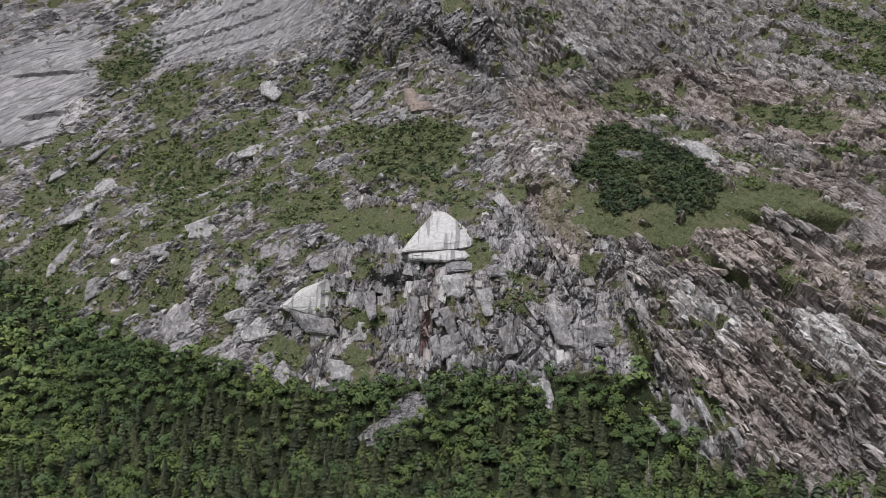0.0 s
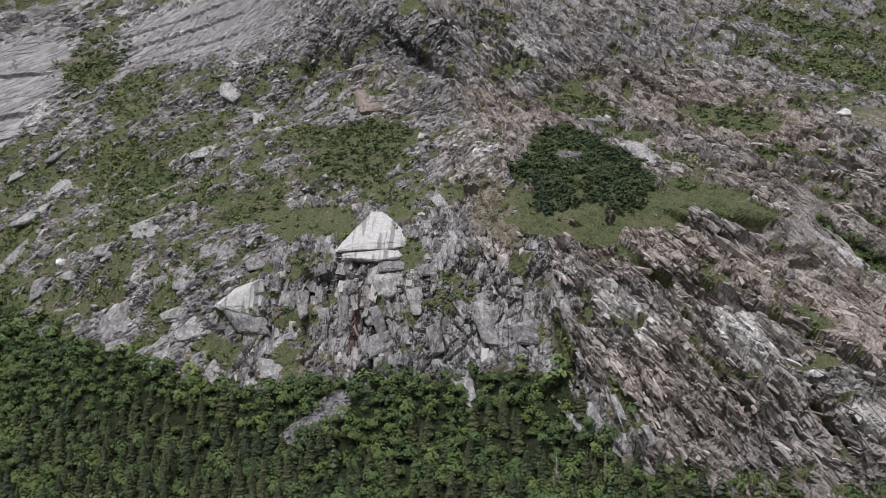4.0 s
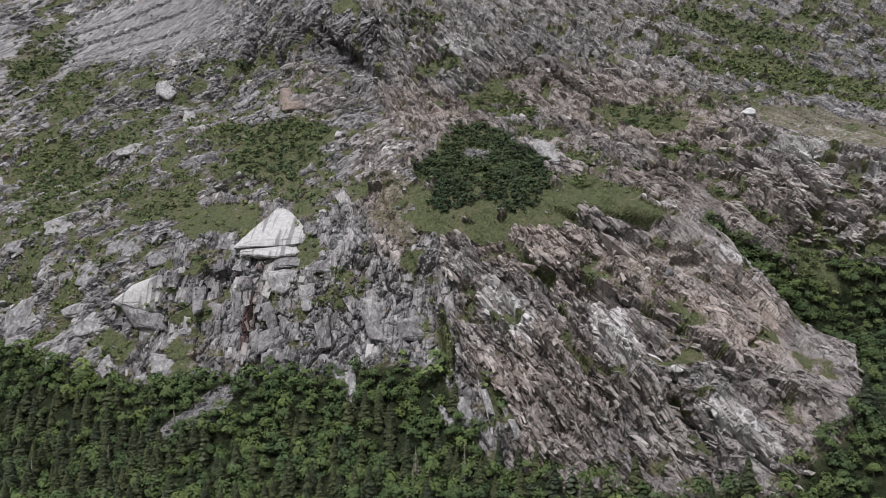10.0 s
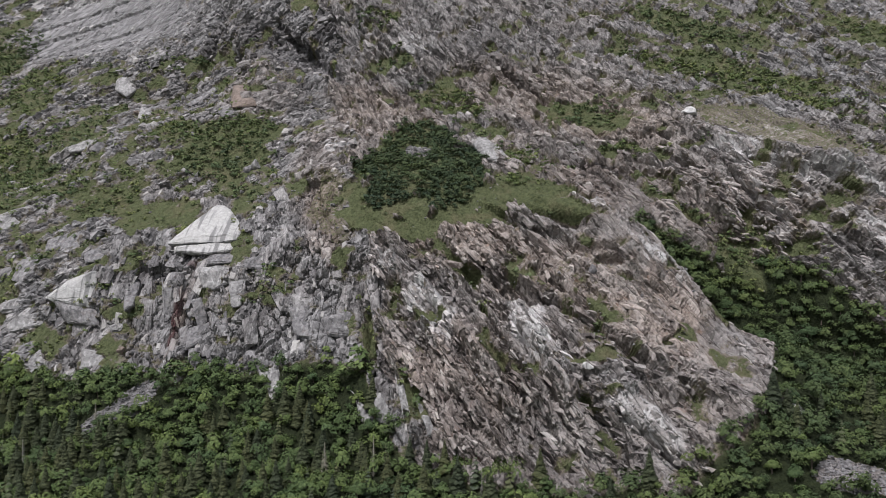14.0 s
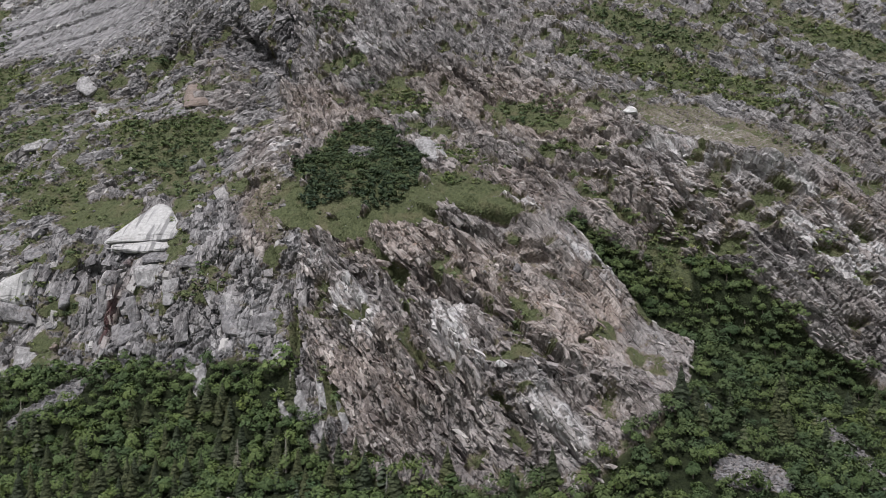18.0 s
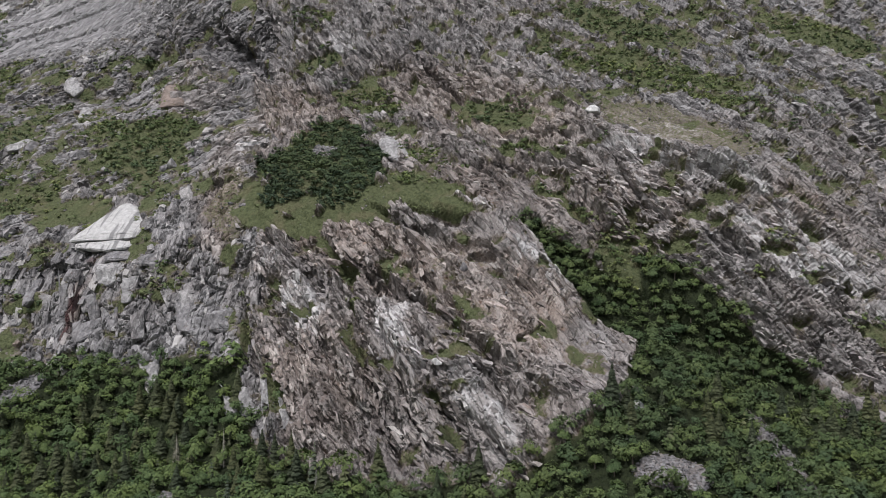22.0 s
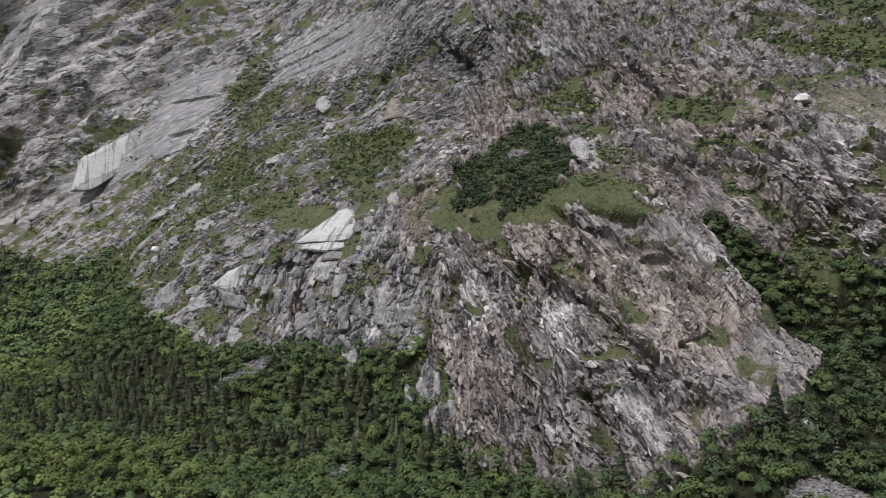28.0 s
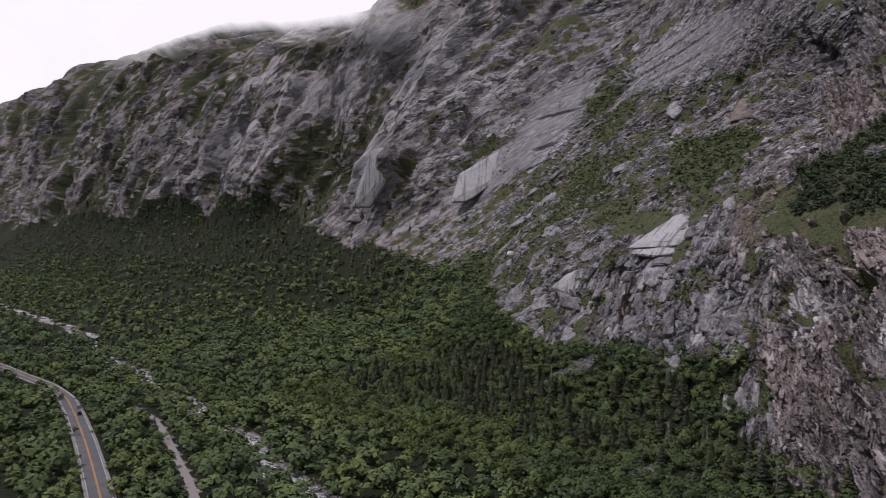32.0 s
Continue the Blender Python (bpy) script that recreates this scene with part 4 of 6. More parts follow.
def build_ground():
    rows, cols = X.shape
    i = np.arange(rows * cols, dtype=np.int32).reshape(rows, cols)
    quads = np.stack([i[:-1, :-1], i[:-1, 1:], i[1:, 1:], i[1:, :-1]], -1).reshape(-1, 4)
    me = mesh_from("ground", GROUND.reshape(-1, 3), quads, False)
    for name, values in (("turf", TURF), ("warm", WARM), ("pale", PALE), ("smooth", SMOOTH * (1 - smooth01(TURF, 0.5, 0.7))), ("shade_stain", SHADE_STAIN), ("seep", np.clip(blobs([(-7, -34, 1.7, 13, -6, 1), (-12, -19, 5, 1.6, 10, 0.8), (-3, -12, 6, 1.4, 0, 0.7)], X + 0.3 * (XW - X), Z), 0, 1)), ("dark_turf", np.maximum(FOREST * (1 - SCREE), 0.55 * smooth01(-X, 380, 520)))):
        me.attributes.new(name, "FLOAT", "POINT").data.foreach_set("value", np.ascontiguousarray(values, np.float32).ravel())
    me.attributes.new("strata", "FLOAT_VECTOR", "POINT").data.foreach_set("vector", np.ascontiguousarray(STRATA, np.float32).ravel())
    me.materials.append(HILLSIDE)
    return tagged(new("ground", me), "steep rocky mountainside with turf ledges above a wooded valley floor", "hillside", kind="structure")


build_ground()
SIZE_U = np.linalg.norm(np.gradient(GROUND, axis=1), axis=-1)
SIZE_V = np.linalg.norm(np.gradient(GROUND, axis=0), axis=-1)
AREA = SIZE_U * SIZE_V
PLAN_AREA = AREA * np.clip(NORMAL[..., 2], 0.15, 1)


def at_level(x, z):
    """The place of the slope at that station and height."""
    j = int(np.argmin(np.abs(COLS - x)))
    col = GROUND[:, j]
    front = np.where((col[:, 2] >= z) & (col[:, 1] > 150))[0]
    return Vector(col[front[0] if len(front) else -1])


def at_plan(x, y):
    """The place of the ground at that spot of the plan."""
    j = int(np.argmin(np.abs(COLS - x)))
    col = GROUND[:, j]
    return Vector((x, y, float(np.interp(y, np.maximum.accumulate(col[:, 1]), col[:, 2]))))


def scatter(weight, count, gap, rng, first=()):
    """Places on the ground picked by weight (for each square metre), no two nearer than gap."""
    w = (weight * AREA).ravel()
    total = w.sum()
    if total <= 0:
        return np.zeros(0, int)
    pick = rng.choice(w.size, size=min(count * 3, w.size), p=w / total)
    p = GROUND.reshape(-1, 3)[pick]
    grid, keep = {}, []
    for q in first:
        grid.setdefault((int(q[0] // gap), int(q[1] // gap), int(q[2] // gap)), []).append(q)
    for n in range(len(pick)):
        a, b, c = p[n]
        key = (int(a // gap), int(b // gap), int(c // gap))
        near = False
        for dx in (-1, 0, 1):
            for dy in (-1, 0, 1):
                for dz in (-1, 0, 1):
                    for q in grid.get((key[0] + dx, key[1] + dy, key[2] + dz), ()):
                        if (q[0] - a) ** 2 + (q[1] - b) ** 2 + (q[2] - c) ** 2 < gap * gap:
                            near = True
                            break
        if not near:
            grid.setdefault(key, []).append((a, b, c))
            keep.append(pick[n])
            if len(keep) >= count:
                break
    return np.array(keep, int)


# ---- plants ----
def tufts(rng, centres, out_from, size, flat=0.35):
    """Leaf clumps: one small bent quad of leaves at each centre, turned roughly away from out_from."""
    n = len(centres)
    away = centres - out_from
    away = away / np.maximum(np.linalg.norm(away, axis=1, keepdims=True), 1e-6)
    nrm = away + rng.normal(0, 0.38, (n, 3)) + np.array([0, 0, flat])
    nrm /= np.linalg.norm(nrm, axis=1, keepdims=True)
    side = np.cross(nrm, rng.normal(0, 1, (n, 3)))
    side /= np.maximum(np.linalg.norm(side, axis=1, keepdims=True), 1e-6)
    other = np.cross(nrm, side)
    s = (size * rng.uniform(0.65, 1.35, n))[:, None]
    k = rng.uniform(0.6, 1.0, (n, 4, 1))
    droop = rng.uniform(-0.25, 0.1, (n, 1))
    v = np.stack([centres + s * side * k[:, 0], centres + s * other * k[:, 1] + nrm * s * droop, centres - s * side * k[:, 2], centres - s * other * k[:, 3] + nrm * s * droop], 1)
    shade = 1.1 * away + 0.35 * nrm + np.array([0, 0, 0.25])
    shade /= np.linalg.norm(shade, axis=1, keepdims=True)
    return v.reshape(-1, 3), np.arange(n * 4).reshape(n, 4), np.repeat(shade, 4, 0)


def shaded(me, normals):
    """Lets leaf clumps take the light as the rounded crown does."""
    me.normals_split_custom_set_from_vertices([tuple(n) for n in normals])
    return me


def crown_points(rng, count, lobes, radius, height, low):
    """Places of leaf clumps on the uneven shell of a crown made of several lobes."""
    mids = np.stack([rng.normal(0, 0.42, lobes) * radius, rng.normal(0, 0.42, lobes) * radius, low + height * rng.uniform(0.25, 0.78, lobes)], 1)
    mids[0] = (0, 0, low + height * 0.72)
    sizes = rng.uniform(0.34, 0.5, lobes) * radius
    which = rng.integers(0, lobes, count)
    d = rng.normal(0, 1, (count, 3))
    d[:, 2] = np.abs(d[:, 2]) * 0.9 - 0.25
    d /= np.linalg.norm(d, axis=1, keepdims=True)
    r = sizes[which] * rng.uniform(0.72, 1.08, count)
    return mids[which] + d * r[:, None] * np.array([1, 1, 0.85]), mids[which]


def tube(path, radii, sides=6):
    """A tapering stem along a path."""
    verts, faces = [], []
    for i, (p, r) in enumerate(zip(path, radii)):
        for k in range(sides):
            a = 2 * math.pi * k / sides
            verts.append((p[0] + r * math.cos(a), p[1] + r * math.sin(a), p[2]))
    for i in range(len(path) - 1):
        for k in range(sides):
            a, b = i * sides + k, i * sides + (k + 1) % sides
            faces.append((a, b, b + sides, a + sides))
    return verts, faces


def joined(pieces):
    verts, faces, n = [], [], 0
    for v, f in pieces:
        verts.extend(v)
        faces.extend([tuple(i + n for i in q) for q in f])
        n += len(v)
    return verts, faces


def broadleaf(rng, radius, height):
    """A broad-leaved tree: tapered trunk with limbs, and an uneven crown of leaf clumps."""
    tree = new("broadleaf_tree")
    lean = rng.normal(0, 0.25, 2)
    stems = [tube([(0, 0, -1.0), (lean[0] * 0.5, lean[1] * 0.5, height * 0.3), (lean[0], lean[1], height * 0.72)], (0.26, 0.19, 0.06))]
    for _ in range(4):
        a, z = rng.uniform(0, 6.28), height * rng.uniform(0.28, 0.45)
        stems.append(tube([(lean[0] * 0.5, lean[1] * 0.5, z), (radius * 0.35 * math.cos(a), radius * 0.35 * math.sin(a), z + height * 0.16), (radius * 0.6 * math.cos(a), radius * 0.6 * math.sin(a), z + height * 0.28)], (0.12, 0.08, 0.03), 5))
    part_mesh("trunk", mesh_from("trunk", *joined(stems)), BARK, tree)
    c, mid = crown_points(rng, 900, 8, radius, height * 0.85, height * 0.16)
    v, f, shade = tufts(rng, c, 0.55 * mid + 0.45 * np.array([0, 0, height * 0.45]), 0.33)
    part_mesh("crown", shaded(mesh_from("crown", v, f, True), shade), LEAVES, tree)
    return tagged(tree, "broad-leaved tree with a full uneven green crown", "tree", "broadleaf trees at the foot of the cliff")


def conifer_crown(rng, height, spread, tiers, arms):
    """Whorls of drooping boughs round the stem, longest below."""
    verts, faces, shade = [], [], []
    for t in range(tiers):
        f = t / tiers
        z0 = height * (0.06 + 0.94 * f ** 0.92)
        reach = spread * (1 - f) ** 0.95 * rng.uniform(0.85, 1.12) + 0.16
        turn = rng.uniform(0, 6.28)
        count = max(4, int(round(arms * (0.5 + 0.5 * (1 - f)))))
        for k in range(count):
            a = turn + 6.283 * k / count + rng.normal(0, 0.2)
            r = reach * rng.uniform(0.75, 1.15)
            z = z0 + rng.normal(0, 0.12)
            wide = r * 0.42 + 0.12
            ca, sa = math.cos(a), math.sin(a)
            drop = 0.45 * r + rng.uniform(0, 0.2)
            n = len(verts)
            verts += [(0.1 * r * ca, 0.1 * r * sa, z + 0.25 * r), (0.6 * r * ca + wide * sa, 0.6 * r * sa - wide * ca, z - 0.5 * drop), (r * ca, r * sa, z - drop + 0.1 * r), (0.6 * r * ca - wide * sa, 0.6 * r * sa + wide * ca, z - 0.5 * drop)]
            faces.append((n, n + 1, n + 2, n + 3))
            for side, up in ((0.35, 0.8), (0.8, 0.45), (1.0, 0.25), (0.8, 0.45)):
                m = math.hypot(side, up)
                shade.append((ca * side / m, sa * side / m, up / m))
    n = len(verts)
    verts += [(0.16, 0, height * 0.93), (0, 0.16, height * 0.93), (0, 0, height * 1.04), (-0.14, -0.14, height * 0.93)]
    faces.append((n, n + 1, n + 2, n + 3))
    shade += [(0.5, 0, 0.87)] * 4
    return np.array(verts), np.array(faces), np.array(shade)


def conifer(rng, height, spread):
    tree = new("conifer")
    part_mesh("trunk", mesh_from("trunk", *tube([(0, 0, -1.0), (0, 0, height * 0.5), (0, 0, height * 0.98)], (0.2, 0.12, 0.02))), BARK, tree)
    v, f, shade = conifer_crown(rng, height, spread, 22, 11)
    part_mesh("crown", shaded(mesh_from("crown", v, f, True), shade), NEEDLES, tree)
    return tagged(tree, "olive green spire-shaped conifer standing among broad-leaved trees", "conifer", "conifers on the lower slope")


def snag(rng, height, spread, dense):
    """A dead conifer: a bare bleached stem with brittle grey twigs."""
    tree = new("dead_tree")
    part_mesh("trunk", mesh_from("trunk", *tube([(0, 0, -1.0), (0.1, 0, height * 0.5), (0.05, 0.05, height)], (0.24, 0.15, 0.03))), DEAD_BARK, tree)
    v, f, _ = conifer_crown(rng, height, spread * 0.9, 30, dense + 3)
    v = v[np.repeat(rng.random(len(v) // 4) < 0.75, 4)]
    f = np.arange(len(v)).reshape(-1, 4)
    part_mesh("bare_crown", mesh_from("bare_crown", v, f), DEAD_NEEDLES, tree)
    return tagged(tree, "bleached grey dead conifer with bare brittle twigs", "dead tree", "dead trees")


def planted(ob, place, turn, scale, tall=1.0):
    ob.matrix_basis = Matrix.Translation(place) @ Matrix.Rotation(turn, 4, "Z") @ Matrix.Diagonal((scale, scale, scale * tall, 1))
    return ob


def copies_at(kinds, places, rng, lo, hi, sink=0.3):
    """Plants the first of each kind, then copies, over the places."""
    used = set()
    for p in places:
        k = int(rng.integers(0, len(kinds)))
        s, turn, tall = rng.uniform(lo, hi), rng.uniform(0, 6.28), rng.uniform(0.88, 1.15)
        place = Vector((float(p[0]), float(p[1]), float(p[2]) - sink))
        if k not in used:
            used.add(k)
            planted(kinds[k], place, turn, s, tall)
        else:
            c = copy_thing(kinds[k], Matrix())
            planted(c, place, turn, s, tall)
    for k in range(len(kinds)):
        if k not in used:
            for o in (*kinds[k].children_recursive, kinds[k]):
                bpy.data.objects.remove(o)


def mass(name, kinds, places, rng, lo, hi, material, label, category, sink=0.3, tall=(0.85, 1.2)):
    """Countless plants as one object: many turned and scaled copies of a few shapes, joined."""
    vs, fs, ns, tint, n = [], [], [], [], 0
    which = rng.integers(0, len(kinds), len(places))
    for k, shape in enumerate(kinds):
        kv, kf = shape[0], shape[1]
        p = places[which == k]
        if not len(p):
            continue
        kv, kf = np.asarray(kv, np.float32), np.asarray(kf, np.int32)
        a, s = rng.uniform(0, 6.28, len(p)), rng.uniform(lo, hi, len(p))
        h = s * rng.uniform(tall[0], tall[1], len(p))
        c, t = np.cos(a) * s, np.sin(a) * s
        x = kv[None, :, 0] * c[:, None] - kv[None, :, 1] * t[:, None] + p[:, 0, None]
        y = kv[None, :, 0] * t[:, None] + kv[None, :, 1] * c[:, None] + p[:, 1, None]
        z = kv[None, :, 2] * h[:, None] + p[:, 2, None] - sink
        vs.append(np.stack([x, y, z], -1).reshape(-1, 3))
        fs.append((kf[None] + (np.arange(len(p)) * len(kv))[:, None, None] + n).reshape(-1, 4))
        if len(shape) > 2:
            kn = np.asarray(shape[2], np.float32)
            ca, sa = np.cos(a)[:, None], np.sin(a)[:, None]
            ns.append(np.stack([kn[None, :, 0] * ca - kn[None, :, 1] * sa, kn[None, :, 0] * sa + kn[None, :, 1] * ca, np.repeat(kn[None, :, 2], len(p), 0)], -1).reshape(-1, 3))
        tint.append(np.repeat(rng.random(len(p)), len(kv)))
        n += len(kv) * len(p)
    if not vs:
        return None
    me = mesh_from(name, np.concatenate(vs), np.concatenate(fs), bool(ns))
    if ns:
        shaded(me, np.concatenate(ns))
    me.attributes.new("tree", "FLOAT", "POINT").data.foreach_set("value", np.concatenate(tint).astype(np.float32))
    me.materials.append(material)
    return tagged(new(name, me), label, category, kind="stuff")


rng = np.random.default_rng(7)
FLATG = GROUND.reshape(-1, 3)
clear = (1 - smooth01(SCREE * 1.4 + blobs([(38, -54, 4, 4, 0, 1), (80, -60, 4, 4, 0, 1)], X, Z), 0.3, 0.6))
off_road = smooth01(np.abs(GROUND[..., 1] - road_y(X)), 5.6, 7.2) * smooth01(np.abs(GROUND[..., 1] - trail_y(X)), 3.6, 5.5) * smooth01(np.abs(GROUND[..., 1] - river_y(X)) - 4.5 * smooth01(vnoise(X / 16, Y / 60, Z * 0, 15), -0.1, 0.5), 1.0, 2.8)
wood = FOREST * clear * np.where(GROUND[..., 1] < 240, off_road, 1.0) * (GROUND[..., 1] > 40)
mixed = 0.5 + 0.9 * vnoise(X / 38, Y / 30, Z * 0, 11)
conifer_ground = wood * np.clip(mixed + 0.5 * smooth01(-Z, 66, 74) * (X < 110) - 0.3 * (X > 110) * (X < 200), 0, 1.4) * smooth01(GROUND[..., 1], 205, 228) * smooth01(X, -160, -110)
near = smooth01(X, -190, -150) * (1 - smooth01(X, 310, 330))
# conifers that stand out one by one
spots = FLATG[scatter(conifer_ground * near * smooth01(-Z, 52, 66) * (Z < -55), 230, 3.7, rng)]
copies_at([conifer(rng, h, s) for h, s in ((9.4, 2.7), (8.6, 2.5), (8.0, 2.6), (9.0, 2.3), (7.2, 2.3))], spots, rng, 0.85, 1.4)
# broad-leaved trees along the foot of the cliff
front = wood * near * smooth01(Z, -86, -80) * np.clip(1.1 - mixed, 0.15, 1)
leafy = FLATG[scatter(front, 300, 4.2, rng, spots)]
leafy = leafy[np.min(np.hypot(leafy[:, None, 0] - spots[None, :, 0], leafy[:, None, 1] - spots[None, :, 1]), axis=1) > 3.8]
copies_at([broadleaf(rng, r, h) for r, h in ((3.0, 5.4), (2.7, 4.7), (3.4, 5.8), (2.4, 4.2), (2.9, 5.0))], leafy, rng, 0.75, 1.2, 0.5)
taken = np.concatenate([spots, leafy])


def leafy_shape(count, size, radius, height, lobes=6):
    c, mid = crown_points(rng, count, lobes, radius, height, 0.2)
    return tufts(rng, c, 0.55 * mid + 0.45 * np.array([0, 0, height * 0.4]), size)


wood_shapes = [leafy_shape(240, 0.4, r, h, 7) for r, h in ((3.2, 5.2), (2.8, 4.6), (3.5, 5.6), (2.5, 4.0))]
close = wood * smooth01(X, -190, -150) * (1 - smooth01(X, 340, 350)) * (GROUND[..., 1] > 176)
fill = FLATG[scatter(close, 2200, 3.0, rng, taken)]
fill = fill[np.min(np.hypot(fill[:, None, 0] - spots[None, :, 0], fill[:, None, 1] - spots[None, :, 1]), axis=1) > 3.4]
mass("woodland", wood_shapes, fill[fill[:, 0] < 130], rng, 0.7, 1.5, LEAVES_FAR, "dense broad-leaved woodland of many green crowns", "woodland", 0.6)
mass("gully_woodland", wood_shapes, fill[fill[:, 0] >= 130], rng, 0.7, 1.5, LEAVES_GULLY, "dense dark green woodland filling the gully", "woodland", 0.6)
valley = wood * (1 - close) * smooth01(X, -430, -400) * (1 - smooth01(X, 420, 440)) * ((GROUND[..., 1] > 176) | (X < 70)) * ((X < 70) | (X > 330))
mass("valley_woodland", [leafy_shape(70, 0.9, r, h, 7) for r, h in ((3.6, 6.0), (3.1, 5.2), (4.2, 6.8))], FLATG[scatter(valley, 2700, 3.7, rng)], rng, 0.7, 1.4, LEAVES_VALLEY, "broad-leaved trees covering the valley floor", "woodland", 0.6)
far_shapes = [leafy_shape(30, 1.3, r, h) for r, h in ((3.6, 6.0), (3.0, 5.2), (4.2, 7.0))]
far_fill = FLATG[scatter(wood * (1 - smooth01(X, -430, -400)) * (X > -1700) * np.clip(1.25 - smooth01(Z, -45, -25), 0, 1), 3200, 4.6, rng)]
mass("distant_woodland", far_shapes, far_fill, rng, 0.7, 1.5, LEAVES_VALLEY, "far broad-leaved woods on the valley floor", "woodland", 0.8)
spire_shapes = [conifer_crown(rng, h, s, 8, 6) for h, s in ((12, 3.2), (9, 2.8), (10.5, 2.5))]
above = Z - forest_top
dark_wood = (wood * (X < -150) * (smooth01(Z, -62, -40) + 0.06) + 0.55 * (X < -420) * (above > 0) * (1 - smooth01(above, 8, 70)) * smooth01(TURF, 0.35, 0.6)) * (X > -2000)
mass("conifer_wood", spire_shapes, FLATG[scatter(dark_wood, 3000, 3.4, rng)], rng, 0.6, 1.15, NEEDLES_FAR, "dark conifer wood on the lower slope of the mountain", "woodland", 0.5)
mass("conifers_between", spire_shapes, FLATG[scatter(conifer_ground * (X > -430) * (X < 430) * (Z < -60), 220, 6.0, rng, spots)], rng, 0.5, 0.95, NEEDLES_FAR, "small dark conifers among the broad-leaved trees", "woodland", 0.5)
mass("ridge_trees", spire_shapes, FLATG[scatter((Z > 15) * (Z < 420) * (X < -300) * (X > -2000) * smooth01(TURF, 0.45, 0.6), 1700, 5, rng)], rng, 0.5, 1.0, NEEDLES_FAR, "scattered dark conifers on the high mountainside", "woodland", 0.5)

# scrub on the ledges
scrub_shapes = [leafy_shape(18, 0.5, r, h, 4) for r, h in ((1.4, 1.2), (1.8, 1.3), (1.1, 0.9), (2.2, 1.0))]
ledges = (SCRUBBY * 1.0 + 0.10 * smooth01(TURF, 0.5, 0.7) * (1 - FOREST)) * (Z > -72) * (X > -420) * (X < 460) * (Z < 230) * (1 - np.clip(thick, 0, 1)) * (1 - 0.65 * np.clip(meadow, 0, 1))
mass("scrub", scrub_shapes, FLATG[scatter(ledges, 8500, 1.0, rng)], rng, 0.65, 1.6, SCRUB, "low green scrub growing on rock ledges", "scrub", 0.25)
mass("ledge_bushes", [leafy_shape(52, 0.42, 1.7, 2.5, 5), leafy_shape(46, 0.42, 1.4, 2.8, 4)], FLATG[scatter(ledges * (0.12 + np.clip(scrub, 0, 1.3) ** 2), 2900, 1.5, rng)], rng, 0.7, 1.6, BUSH_LEAVES, "taller dark bushes on the turf ledges", "bushes", 0.3)
mass("thicket", [leafy_shape(80, 0.42, 1.9, 2.4, 5), leafy_shape(70, 0.42, 2.2, 2.0, 5)], FLATG[scatter(smooth01(thick, 0.35, 0.6) * (1 - smooth01(blobs([(87, 40, 7, 3.6, 0, 1)], X, Z), 0.2, 0.5)), 900, 1.45, rng)], rng, 0.8, 1.3, THICKET_LEAVES, "dense dark green thicket on the grassy shelf", "thicket", 0.3)
# dead trees
for x, y, h, s, dense in ((62, 229, 13, 2.2, 9), (77, 230, 13, 1.3, 5), (-38, 241, 10, 1.0, 5), (110, 214, 8, 0.9, 5), (-263, 315, 13, 1.2, 5), (-205, 300, 10, 1.0, 5), (-24, 262, 8, 1.1, 6), (-60, 236, 9, 1.0, 5)):
    planted(snag(rng, h, s, dense), at_plan(x, y) - Vector((0, 0, 0.3)), rng.uniform(0, 6), 1.0)


# ---- single rocks ----
def block_mesh(rng, points, spread, name="rock"):
    """An angular block: the hull of a few scattered points, its edges slightly worn."""
    bm = bmesh.new()
    for _ in range(points):
        d = Vector(rng.normal(0, 1, 3)).normalized()
        bm.verts.new((d.x * spread[0], d.y * spread[1], d.z * spread[2]))
    bmesh.ops.convex_hull(bm, input=bm.verts)
    bmesh.ops.delete(bm, geom=[v for v in bm.verts if not v.link_faces], context="VERTS")
    bmesh.ops.bevel(bm, geom=bm.edges[:], offset=min(spread) * 0.07, segments=1, affect="EDGES")
    me = bpy.data.meshes.new(name)
    bm.to_mesh(me)
    bm.free()
    return me


